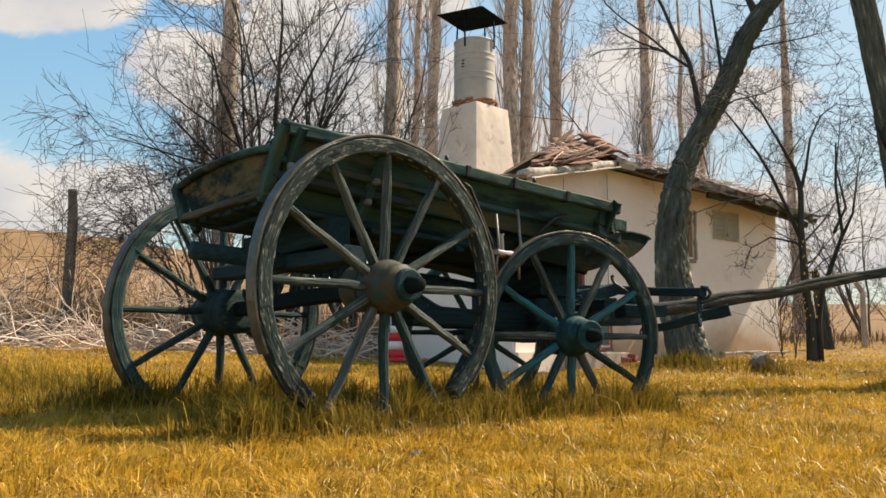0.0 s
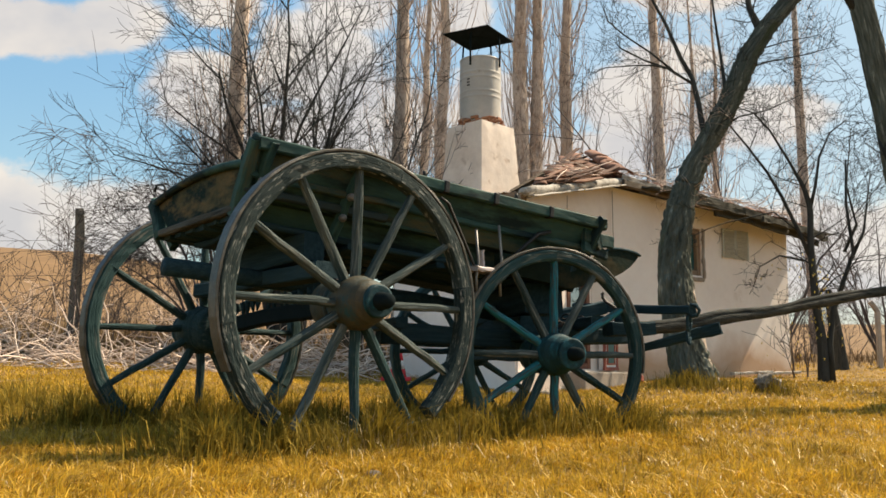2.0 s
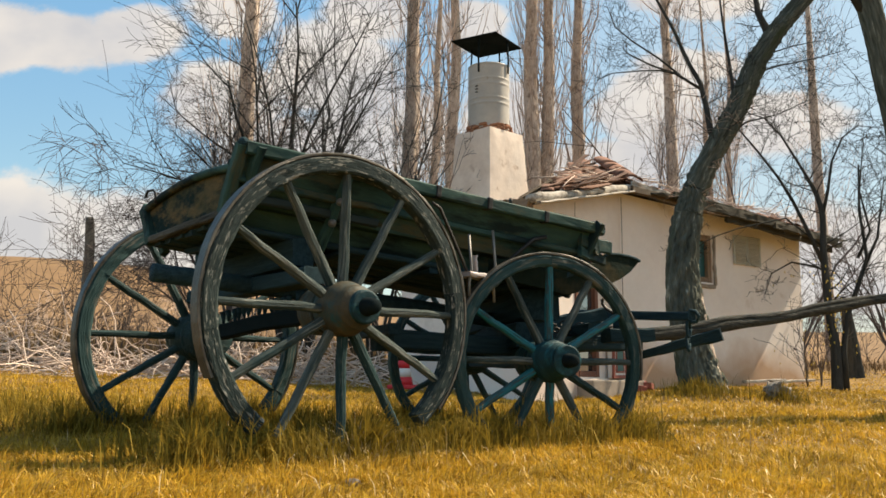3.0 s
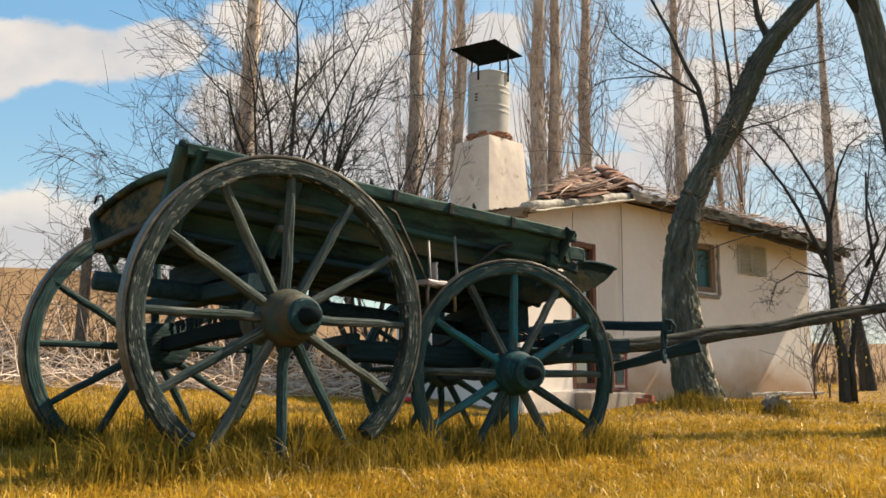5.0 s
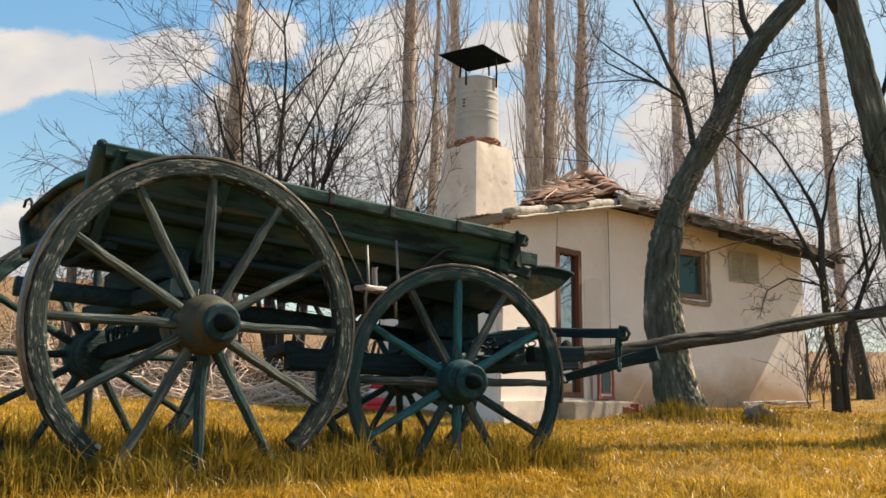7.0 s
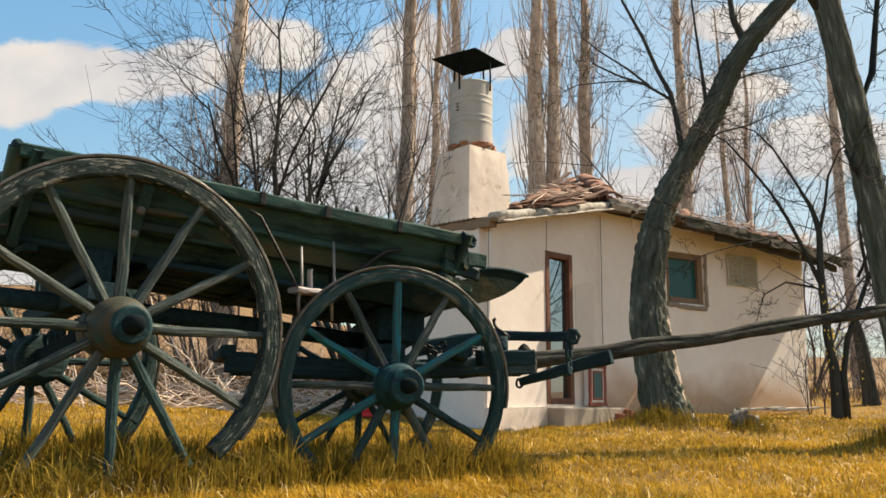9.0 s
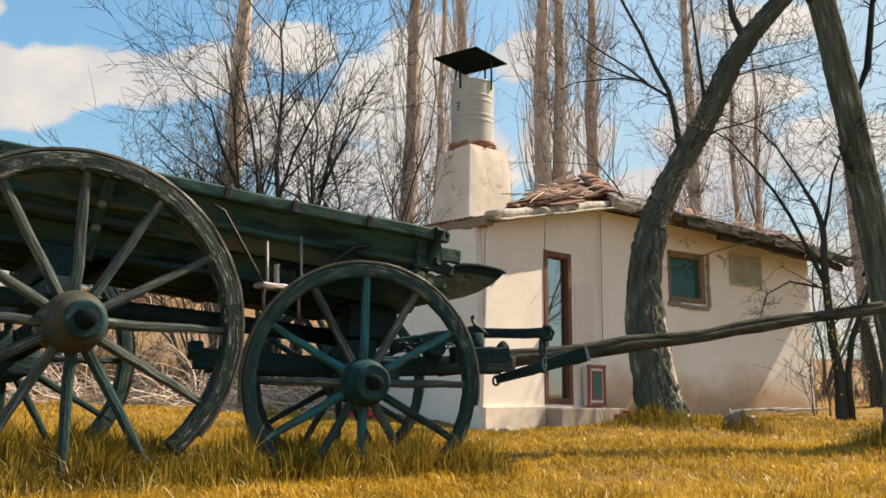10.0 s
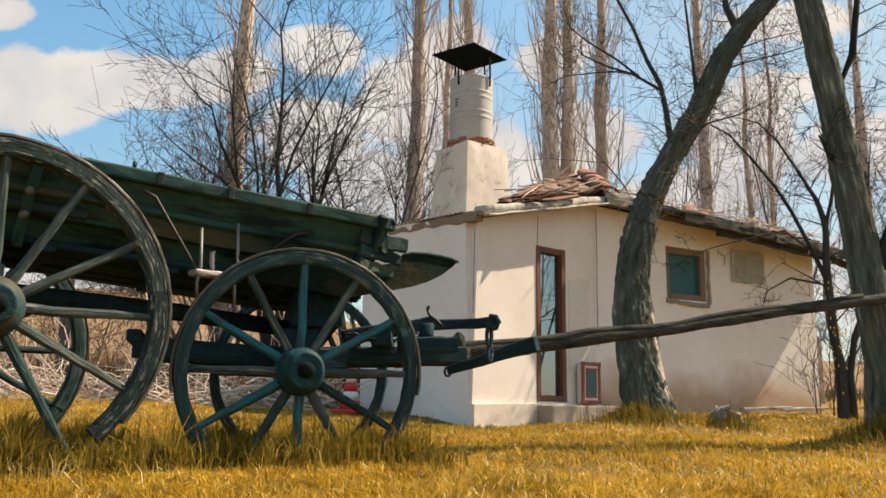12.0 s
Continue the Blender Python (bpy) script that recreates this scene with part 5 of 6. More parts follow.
# the crooked tree before the house
rng = random.Random(21)
t1 = tree("crooked_tree", 2.7, 9.35, "leaning bare tree with deeply furrowed grey bark")
t1_pts = [(2.74, 9.32, -0.1), (2.69, 9.35, 0.09), (2.625, 9.43, 0.42), (2.59, 9.5, 0.78), (2.565, 9.57, 1.1), (2.575, 9.64, 1.44), (2.62, 9.7, 1.75), (2.69, 9.76, 2.06), (2.8, 9.825, 2.37), (2.96, 9.89, 2.7), (3.155, 9.955, 3.02), (3.36, 10.02, 3.36), (3.525, 10.09, 3.7), (3.69, 10.16, 4.055), (3.93, 10.23, 4.41), (4.23, 10.3, 4.77), (4.7, 10.4, 5.3), (5.2, 10.5, 6.2), (5.5, 10.6, 7.3)]
t1_r = [0.27, 0.22, 0.19, 0.178, 0.168, 0.158, 0.15, 0.143, 0.128, 0.118, 0.116, 0.116, 0.116, 0.108, 0.102, 0.095, 0.08, 0.055, 0.03]
part("trunk", trunk_mesh("trunk", t1_pts, t1_r, M_BARK, 110, 0.11, 1, per=15, furrow=1.3), t1)
# strip of bark gone from one side, bare wood showing
pv, pf = [], []
PA, PZ = 15, 46
for i in range(PZ + 1):
    z = 0.02 + 1.2 * i / PZ
    j = max(n for n in range(len(t1_pts) - 1) if t1_pts[n][2] <= z)
    k = (z - t1_pts[j][2]) / (t1_pts[j + 1][2] - t1_pts[j][2])
    c = Vector(t1_pts[j]).lerp(Vector(t1_pts[j + 1]), k)
    r = t1_r[j] + (t1_r[j + 1] - t1_r[j]) * k
    mid = -14 + 10 * noise.noise(Vector((3.1, 0, z * 4)))
    wide = (4 + 26 * math.sin(math.pi * min(1, (i + 4) / (PZ + 4)) ** 0.8)) * (1 + 0.5 * noise.noise(Vector((0, 5.2, z * 9))))
    for n in range(PA + 1):
        a = radians(mid - wide + 2 * wide * n / PA)
        edge = math.sin(math.pi * n / PA)
        q = r * (0.99 + 0.22 * min(1, edge * 2.5)) + 0.014 * noise.noise(Vector((a * 14, z * 5, 2.0))) + 0.006 * noise.noise(Vector((a * 50, z * 14, 2.0)))
        pv.append(c + Vector((math.cos(a) * q, math.sin(a) * q, 0)))
for i in range(PZ):
    for n in range(PA):
        s = i * (PA + 1) + n
        pf.append((s, s + 1, s + PA + 2, s + PA + 1))
part("bare_wood", mesh_of("bare_wood", pv, pf, M_PEEL), t1, None, "pale wood where the bark has peeled off")
tw = Tubes()
limbs = [
    ([(3.08, 9.95, 2.98), (3.04, 9.97, 3.12), (3.02, 10.03, 3.41), (2.975, 10.1, 3.74), (2.85, 10.15, 4.03), (2.71, 10.24, 4.48), (2.5, 10.35, 5.0), (2.3, 10.4, 5.9)], 0.042),
    ([(2.975, 10.08, 3.66), (2.685, 10.12, 3.87), (2.41, 10.15, 3.985), (2.13, 10.18, 4.15), (2.08, 10.19, 4.22)], 0.018),
    ([(2.685, 10.12, 3.87), (2.5, 10.1, 3.9), (2.31, 10.1, 3.9), (1.93, 10.1, 3.87), (1.75, 10.1, 3.78)], 0.013),
    ([(2.745, 10.11, 3.84), (2.5, 10.16, 4.08), (2.19, 10.2, 4.32), (2.0, 10.25, 4.52), (1.92, 10.3, 4.8)], 0.015),
    ([(3.34, 10.02, 3.45), (3.357, 10.07, 3.62), (3.346, 10.15, 4.0), (3.32, 10.27, 4.6), (3.25, 10.3, 5.6)], 0.03),
    ([(3.87, 10.2, 4.33), (3.83, 10.23, 4.48), (3.76, 10.28, 4.7), (3.74, 10.34, 5.1), (3.8, 10.4, 6.0)], 0.06),
    ([(3.2, 9.96, 3.05), (3.45, 9.9, 3.2), (3.75, 9.8, 3.25), (4.1, 9.7, 3.4)], 0.014),
    ([(3.6, 10.1, 3.85), (3.9, 10.1, 3.95), (4.3, 10.0, 4.0), (4.7, 9.95, 4.1)], 0.013),
    ([(3.75, 10.15, 4.1), (4.1, 10.1, 4.2), (4.5, 10.0, 4.25)], 0.011),
]
for pts, r in limbs:
    pts = [Vector(p) for p in pts]
    n = len(pts) - 1
    tw.add(pts, [r * (1 - 0.72 * j / n) for j in range(n + 1)], 7)
    sprout(tw, rng, pts, r * 0.4, 14, 0.7, 0.6, 0.06, 2, sub=3, min_r=0.003)
sprout(tw, rng, [Vector(p) for p in t1_pts[8:15]], 0.02, 46, 0.6, 0.75, 0.02, 1, sub=4, min_r=0.003)
shoots = Tubes()
sprout(shoots, rng, [Vector(p) for p in t1_pts[6:13]], 0.014, 46, 0.42, 0.85, -0.06, 1, sub=3, min_r=0.003)
tagged(part("young_growth", shoots.mesh("young_growth", M_TWIGTAN), t1), "pale thin shoots growing from the trunk", kind="stuff")
part("crown", tw.mesh("crown", M_BARKDARK), t1)

# the thick tree at the edge of the yard
rng = random.Random(22)
t2 = tree("thick_tree", 4.1, 7.4, "thick bare tree trunk with dark ridged bark")
t2_pts = [(4.2, 7.4, -0.15), (4.18, 7.4, 0.1), (4.17, 7.4, 0.5), (4.11, 7.45, 1.13), (4.04, 7.5, 1.87), (3.97, 7.55, 2.57), (3.86, 7.6, 3.45), (3.7, 7.7, 4.6), (3.65, 7.7, 6.0)]
part("trunk", trunk_mesh("trunk", t2_pts, [0.22, 0.16, 0.125, 0.113, 0.107, 0.102, 0.096, 0.08, 0.05], M_BARK, 96, 0.09, 2, per=20, furrow=1.1), t2)
tw = Tubes()
for pts, r in (([(4.1, 7.45, 1.1), (4.3, 7.5, 1.45), (4.5, 7.5, 1.95), (4.65, 7.5, 2.8), (4.9, 7.5, 4.0)], 0.075), ([(3.95, 7.55, 2.5), (4.2, 7.7, 3.0), (4.35, 7.8, 3.8), (4.4, 7.9, 5)], 0.04), ([(4.0, 7.5, 2.0), (3.88, 7.4, 2.1), (3.82, 7.4, 2.25)], 0.03), ([(3.85, 7.6, 3.4), (3.5, 7.6, 4.1), (3.2, 7.6, 5.2)], 0.05)):
    pts = [Vector(p) for p in pts]
    n = len(pts) - 1
    tw.add(pts, [r * (1 - 0.7 * j / n) for j in range(n + 1)], 7)
    sprout(tw, rng, pts, r * 0.5, 8, 0.6, 0.6, 0.03, 2, sub=3, min_r=0.0035)
part("crown", tw.mesh("crown", M_BARKDARK), t2)

# the slender twin-stemmed tree past the house
rng = random.Random(23)
t3 = tree("slender_tree", 5.55, 12.8, "slender dark twin-stemmed bare tree with budding twigs")
stems = [
    ([(5.5, 12.8, 0.0), (5.5, 12.8, 0.7), (5.44, 12.8, 1.15), (5.42, 12.8, 1.6), (5.4, 12.8, 2.1), (5.43, 12.8, 2.65), (5.34, 12.8, 3.0), (5.2, 12.8, 3.25)], 0.085),
    ([(5.62, 12.8, 0.0), (5.61, 12.8, 0.65), (5.7, 12.8, 1.15), (5.86, 12.8, 1.55), (6.03, 12.8, 2.0), (5.96, 12.8, 2.7), (5.99, 12.8, 3.4)], 0.055),
    ([(5.4, 12.8, 1.9), (5.22, 12.8, 2.35), (5.0, 12.8, 2.85), (4.8, 12.78, 3.2), (4.5, 12.75, 3.6), (4.2, 12.7, 3.95), (3.95, 12.7, 4.1)], 0.034),
    ([(6.0, 12.8, 1.9), (6.2, 12.8, 2.3), (6.35, 12.8, 3.2)], 0.03),
    ([(5.3, 12.75, 1.85), (4.9, 12.7, 1.92), (4.6, 12.7, 1.75), (4.5, 12.7, 1.45)], 0.018),
    ([(5.34, 12.8, 3.0), (5.1, 12.8, 3.45), (4.85, 12.75, 3.85), (4.6, 12.7, 4.1), (4.3, 12.7, 4.2)], 0.024),
    ([(5.43, 12.8, 2.65), (5.52, 12.8, 3.0), (5.6, 12.8, 3.45), (5.75, 12.75, 3.8), (6.0, 12.7, 4.0)], 0.028),
    ([(5.9, 12.8, 2.0), (6.1, 12.8, 2.4), (5.98, 12.8, 3.0), (6.1, 12.8, 3.9)], 0.025),
    ([(5.42, 12.8, 2.15), (4.9, 12.85, 2.6), (4.2, 12.8, 2.44), (3.8, 12.45, 2.28), (3.5, 12.19, 2.13), (3.35, 12.1, 1.98)], 0.014),
]
part("trunk", trunk_mesh("trunk", stems[0][0], [0.085, 0.068, 0.06, 0.054, 0.048, 0.042, 0.032, 0.022], M_BARKDARK, 12, 0.08, 3), t3)
tw = Tubes()
buds = Tubes()
for pts, r in stems:
    pts = [Vector(p) for p in pts]
    n = len(pts) - 1
    if r < 0.08:
        tw.add(pts, [r * (1 - 0.75 * j / n) for j in range(n + 1)], 7)
    sprout(tw, rng, pts[1:], r * 0.45, 14 if r > 0.02 else 7, 0.8 if r > 0.02 else 0.4, 0.6, 0.03, 2, sub=3, min_r=0.004)
part("crown", tw.mesh("crown", M_BARKDARK), t3)
# a second trunk close behind it, in the sun
t4 = tree("mottled_tree", 9.6, 23.0, "straight bare tree with sunlit mottled brown bark")
t4_z = gz(9.6, 23.0)
t4_pts = [(9.62, 23.0, t4_z - 0.2), (9.6, 23.0, t4_z + 1.0), (9.57, 23.0, t4_z + 2.4), (9.5, 23.0, t4_z + 4.2), (9.47, 23.0, t4_z + 6.5), (9.45, 23.0, t4_z + 11.0)]
part("trunk", trunk_mesh("trunk", t4_pts, [0.17, 0.14, 0.13, 0.125, 0.115, 0.04], M_POPLAR, 20, 0.08, 5, per=10, furrow=0.7), t4)
tw = Tubes()
sprout(tw, rng, [Vector(p) for p in t4_pts[1:]], 0.02, 40, 1.6, 0.34, 0.16, 2, bend=0.08, sub=3, min_r=0.005)
part("crown", tw.mesh("crown", M_TWIGTAN), t4)
bz = gz(7.3, 16.4)
snag = part("broken_trunk", trunk_mesh("broken_trunk", [(7.32, 16.4, bz - 0.1), (7.3, 16.4, bz + 0.3), (7.26, 16.4, bz + 0.8), (7.2, 16.4, bz + 1.25), (7.17, 16.4, bz + 1.5)], [0.15, 0.12, 0.11, 0.09, 0.05], M_BARKDARK, 16, 0.12, 9, per=6, furrow=0.8), None)
tagged(snag, "broken dark tree trunk standing in grass", "trunk")

# tall poplars behind
POPLARS = [(-3.88, 14.93, 0.18), (-1.08, 17.63, 0.2), (-0.24, 19.5, 0.17), (1.66, 20.3, 0.24), (2.02, 20.5, 0.2), (2.9, 21.4, 0.2), (5.56, 23.0, 0.2), (6.97, 24.5, 0.12), (7.57, 24.5, 0.11), (-0.6, 18.6, 0.12)]
for i, (px, py, pr) in enumerate(POPLARS):
    rng = random.Random(100 + i)
    pt = tree("poplar", px, py, "tall bare poplar with tan bark and upright shoots", "row of poplars")
    z0 = gz(px, py)
    H = 15 if pr > 0.15 else 11
    line = [(px + rng.gauss(0, 0.05), py + rng.gauss(0, 0.05), z0 - 0.2 + H * k / 8) for k in range(9)]
    part("trunk", trunk_mesh("trunk", line, [pr * (1.12 - 0.95 * k / 8) for k in range(9)], M_POPLAR, 24, 0.08, i, per=10, furrow=0.7), pt)
    tw = Tubes()
    vl = [Vector(p) for p in line]
    for _ in range(95 if pr > 0.15 else 55):
        k = rng.uniform(0.4, 5.5)
        p = vl[int(k)].lerp(vl[int(k) + 1], k % 1)
        a = rng.uniform(0, 2 * math.pi)
        out = Vector((math.cos(a), math.sin(a), 0))
        ln, reach = rng.uniform(1.2, 3.2), rng.uniform(0.15, 0.85)
        shoot = [p + out * (pr * 0.6 + reach * (1 - math.exp(-3.0 * q / 6))) + Vector((rng.gauss(0, 0.025), rng.gauss(0, 0.025), ln * q / 6)) for q in range(7)]
        r0 = rng.uniform(0.008, 0.019)
        tw.add(shoot, [r0 * (1 - 0.8 * q / 6) for q in range(7)], 4, False)
        sprout(tw, rng, shoot, r0 * 0.7, 4, 0.6, 0.3, 0.2, 0, bend=0.08, first=0.2, min_r=0.004)
    sprout(tw, rng, vl, 0.014, 160, 0.45, 0.7, 0.2, 1, bend=0.15, first=0.05, ratio=0.5, sub=3, min_r=0.004)
    part("crown", tw.mesh("crown", M_TWIGTAN), pt)


def bush(name, x, y, seed, stems_n, height, spread, lift, mat, label, levels=2, count=9, r=0.05, sub=4, twig=0.6, group="thicket", dx=0.0, reach=9.0, bare=0.15):
    rng = random.Random(seed)
    b = tree(name, x, y, label, group)
    tw = Tubes()
    z = gz(x, y)
    for _ in range(stems_n):
        a = rng.uniform(0, 2 * math.pi)
        d = Vector((math.cos(a) * spread + dx, math.sin(a) * spread, 1.0))
        h = height * rng.uniform(0.65, 1.1)
        line = wander(rng, (x + math.cos(a) * 0.15, y + math.sin(a) * 0.15, z - 0.1), d, h, 8, 0.1, lift)
        if line[-1].x < x - reach:
            line = [Vector((x + (p.x - x) * reach / (x - line[-1].x), p.y, p.z)) for p in line]
        rr = r * rng.uniform(0.5, 1.1)
        one = Tubes()
        one.add(line, [rr * (1 - 0.85 * j / 8) for j in range(9)], 6)
        part("stem", one.mesh("stem", mat), b)
        sprout(tw, rng, line, rr, count, height * 0.33 * twig / 0.6, 0.45, lift, levels, bend=0.13, first=bare, ratio=0.45, sub=sub, min_r=0.005)
    part("crown", tw.mesh("crown", mat), b)
    return b


bush("bare_tree", -2.8, 14.8, 31, 11, 6.6, 0.16, 0.02, M_BARKDARK, "dark many-stemmed bare tree with a dense crown of twigs", 3, 6, 0.085, 3, reach=1.2, bare=0.42)
bush("bare_tree", -1.6, 15.4, 32, 8, 6.2, 0.24, 0.03, M_BARKDARK, "dark many-stemmed bare tree with a dense crown of twigs", 2, 9, 0.065, 4, bare=0.4)
bush("bare_shrub", -4.0, 14.3, 33, 11, 4.1, 0.16, -0.1, M_TWIG, "dense arching bare shrub of fine drooping twigs", 2, 11, 0.028, 4, 0.52, dx=-0.2, reach=1.6, bare=0.4)
bush("bare_shrub", -3.7, 14.6, 34, 9, 4.4, 0.13, -0.06, M_TWIG, "dense arching bare shrub of fine drooping twigs", 2, 11, 0.03, 4, 0.55, reach=0.9, bare=0.45)
bush("bare_shrub", -6.9, 12.6, 35, 3, 1.6, 0.5, 0.0, M_TWIG, "low bare shrub of thin arching twigs", 1, 6, 0.012, 3)
bush("bare_shrub", -5.3, 12.8, 45, 6, 2.5, 0.45, -0.03, M_TWIG, "thin arching bare shrub behind the cut branches", 1, 9, 0.012, 3)
bush("bare_shrub", -6.3, 13.0, 46, 6, 2.8, 0.5, -0.03, M_TWIG, "thin arching bare shrub behind the cut branches", 1, 9, 0.012, 3)
bush("bare_shrub", -8.2, 13.3, 47, 6, 2.6, 0.5, -0.03, M_TWIG, "thin arching bare shrub behind the cut branches", 1, 9, 0.012, 3)
bush("bare_shrub", -4.4, 12.7, 36, 4, 1.6, 0.5, 0.0, M_TWIG, "low bare shrub of thin arching twigs", 1, 7, 0.012, 3)
for i in range(16):
    hill_rng = random.Random(600 + i)
    bush("bare_shrub", -3.5 - 0.95 * i + hill_rng.uniform(-0.4, 0.4), 15.5 + hill_rng.uniform(0, 9), 60 + i, 5, hill_rng.uniform(0.9, 1.7), 0.5, 0.0, M_TWIG if i % 2 else M_DRY, "low bare scrub on the far slope", 1, 8, 0.012, 4, group="scrub on the slope")
bush("bare_shrub", -3.2, 13.2, 37, 3, 1.8, 0.5, 0.0, M_TWIG, "low bare shrub of thin arching twigs", 1, 9, 0.014, 4)
bush("bare_shrub", -0.9, 14.6, 38, 9, 4.0, 0.45, 0.0, M_TWIG, "dense bare shrub of thin twigs", 2, 6, 0.025, 3, bare=0.3)
bush("bare_tree", 4.4, 19.5, 39, 7, 6.0, 0.4, 0.02, M_TWIG, "far bare tree with fine twigs", 2, 6, 0.045, 4)
bush("bare_tree", 7.4, 20.0, 40, 7, 6.0, 0.42, 0.02, M_TWIG, "far bare tree with fine twigs", 2, 6, 0.045, 4)
bush("bare_tree", 10.5, 21.0, 41, 7, 4.5, 0.42, 0.02, M_TWIG, "far bare tree with fine twigs", 2, 6, 0.035, 4)
for i in range(7):
    edge_rng = random.Random(700 + i)
    bush("bare_shrub", 8.2 + 1.0 * i + edge_rng.uniform(-0.3, 0.3), 19.5 + edge_rng.uniform(0, 4), 80 + i, 6, edge_rng.uniform(1.4, 2.4), 0.45, 0.0, M_TWIG, "hazy bare shrub at the far field edge", 1, 9, 0.014, 4, group="shrubs at the field edge")
bush("bare_shrub", 5.55, 13.9, 42, 5, 1.9, 0.22, 0.02, M_TWIG, "thin bare shrub against the house wall", 1, 7, 0.012, 3)

bush("bare_tree", 9.2, 11.8, 44, 6, 6.0, 0.28, 0.02, M_BARKDARK, "dark many-stemmed bare tree beside the yard", 2, 9, 0.06, 4, bare=0.25)

bd = Tubes()
rng = random.Random(77)
for i in range(40):
    p = Vector((5.5 + rng.gauss(0, 0.3), 13.7 + rng.gauss(0, 0.3), gz(5.5, 13.7) + rng.uniform(0.2, 2.0)))
    bd.add([p, p + Vector((rng.uniform(-0.02, 0.02), 0, 0.02)), p + Vector((0, 0, 0.04))], [0.003, 0.009, 0.002], 5)
for i in range(60):
    p = Vector((5.46 + rng.gauss(0, 0.07), 12.7 + rng.gauss(0, 0.05), rng.gauss(1.2, 0.35)))
    bd.add([p, p + Vector((rng.uniform(-0.02, 0.02), 0, 0.02)), p + Vector((0, 0, 0.04))], [0.003, 0.009, 0.002], 5)
tagged(part("yellow_buds", bd.mesh("yellow_buds", M_BLOSSOM), None), "small yellow leaf buds on the shoots by the wall", "buds", kind="stuff")

# ---- fence post, brush, stump, cone, litter ----
rng = random.Random(51)


def fence_post(x, y, h, r, label, lean=0.06):
    z = gz(x, y)
    fp = part("fence_post", trunk_mesh("fence_post", [(x, y, z - 0.2), (x + lean * 0.4, y, z + h * 0.4), (x + lean * 0.8, y, z + h * 0.8), (x + lean * 0.2, y, z + h)], [r, r * 0.95, r * 0.9, r * 0.75], M_POST, 10, 0.07, int(x * 10)), None)
    return tagged(fp, label, "post", "fence posts")


fence_post(-5.78, 13.1, 2.35, 0.085, "tall grey wooden fence post among dry brush")
for cx, cy in ((8.36, 17.0), (6.42, 17.0), (10.4, 17.0)):
    z = gz(cx, cy)
    cpo = timber("fence_post", (cx, cy, z - 0.2), (cx, cy, z + 1.1), 0.085, 0.085, M_CONCRETE, None, 3, up=(0, 1, 0))
    tagged(cpo, "pale concrete fence post with a bent top", "post", "concrete fence posts")
    timber("bent_top", (cx, cy, z + 1.1), (cx - 0.13, cy, z + 1.3), 0.08, 0.08, M_CONCRETE, cpo, 4, up=(0, 1, 0))

wires = empty("wire_fence", -9.0, 13.2, gz(-9.0, 13.2))
tagged(wires, "sagging thin fence wires on the grey post", "fence")
for h in (0.75, 1.3, 1.85):
    rod("wire", [(-14.5, 13.6, gz(-14.5, 13.6) + h), (-11.5, 13.45, gz(-11.5, 13.45) + h - 0.12), (-8.5, 13.25, gz(-8.5, 13.25) + h - 0.06), (-5.8, 13.03, gz(-5.8, 13.1) + h)], 0.003, M_IRON, wires, 4)

br = Tubes()
for i in range(800):
    x, y = rng.uniform(-8.5, -0.9), rng.uniform(10.6, 12.4)
    z = gz(x, y) + abs(rng.gauss(0, 0.2)) * (1.15 - abs(y - 11.5))
    a = rng.uniform(0, 6.28)
    ln = rng.uniform(0.4, 1.3)
    line = wander(rng, (x, y, z), (math.cos(a), math.sin(a) * 0.6, rng.uniform(-0.2, 0.75)), ln, 5, 0.26, -0.09)
    line = [Vector((p.x, p.y, max(p.z, gz(p.x, p.y) + 0.01))) for p in line]
    rr = rng.uniform(0.004, 0.0125)
    br.add(line, [rr * (1 - 0.5 * j / 5) for j in range(6)], 5)
tagged(part("brush_pile", br.mesh("brush_pile", M_DRY), None), "heaped pale dry cut branches on the grass", "brush", kind="stuff")

zz = gz(3.35, 8.95)
stump = part("tree_stump", trunk_mesh("tree_stump", [(3.4, 8.98, zz - 0.1), (3.34, 8.95, zz + 0.02), (3.22, 8.9, zz + 0.1)], [0.1, 0.075, 0.05], M_STUMP, 40, 0.3, 7, per=8, furrow=2.2), None)
for i, (dx, dy, h, w) in enumerate(((-0.02, -0.05, 0.13, 0.05), (-0.08, -0.03, 0.1, 0.05), (0.04, -0.05, 0.08, 0.06), (-0.05, -0.06, 0.09, 0.04))):
    timber("splinter", (3.34 + dx, 8.95 + dy, zz - 0.03), (3.3 + dx * 1.3, 8.92 + dy, zz + h), w, 0.035, M_STUMP, stump, 20 + i, up=(0.3, -1, 0), taper=(1.2, 0.35), wear=0.008)
tagged(stump, "low grey weathered tree stump in grass", "stump")
for i, (x, y) in enumerate(((4.3, 13.2), (4.9, 13.6))):
    lo = timber("plank", (x, y, gz(x, y) + 0.07), (x + 0.75, y + 0.5, gz(x + 0.75, y + 0.5) + 0.09), 0.1, 0.04, M_LOG, None, i)
    tagged(lo, "grey weathered plank lying at the wall foot", "plank", "planks at the wall")
cone_x, cone_y = -0.6, 10.75
cone = empty("traffic_cone", cone_x, cone_y, gz(cone_x, cone_y))
tagged(cone, "red and white striped traffic cone on the grass", "traffic cone")
up90 = Matrix.Translation((cone_x, cone_y, gz(cone_x, cone_y))) @ pose(0, 0, 0, 90, 0, 0)
part("cone_base", box_mesh("cone_base", 0.36, 0.36, 0.05, M_RED, 0.015), cone, Matrix.Translation((cone_x, cone_y, gz(cone_x, cone_y) + 0.02)), "red square base")
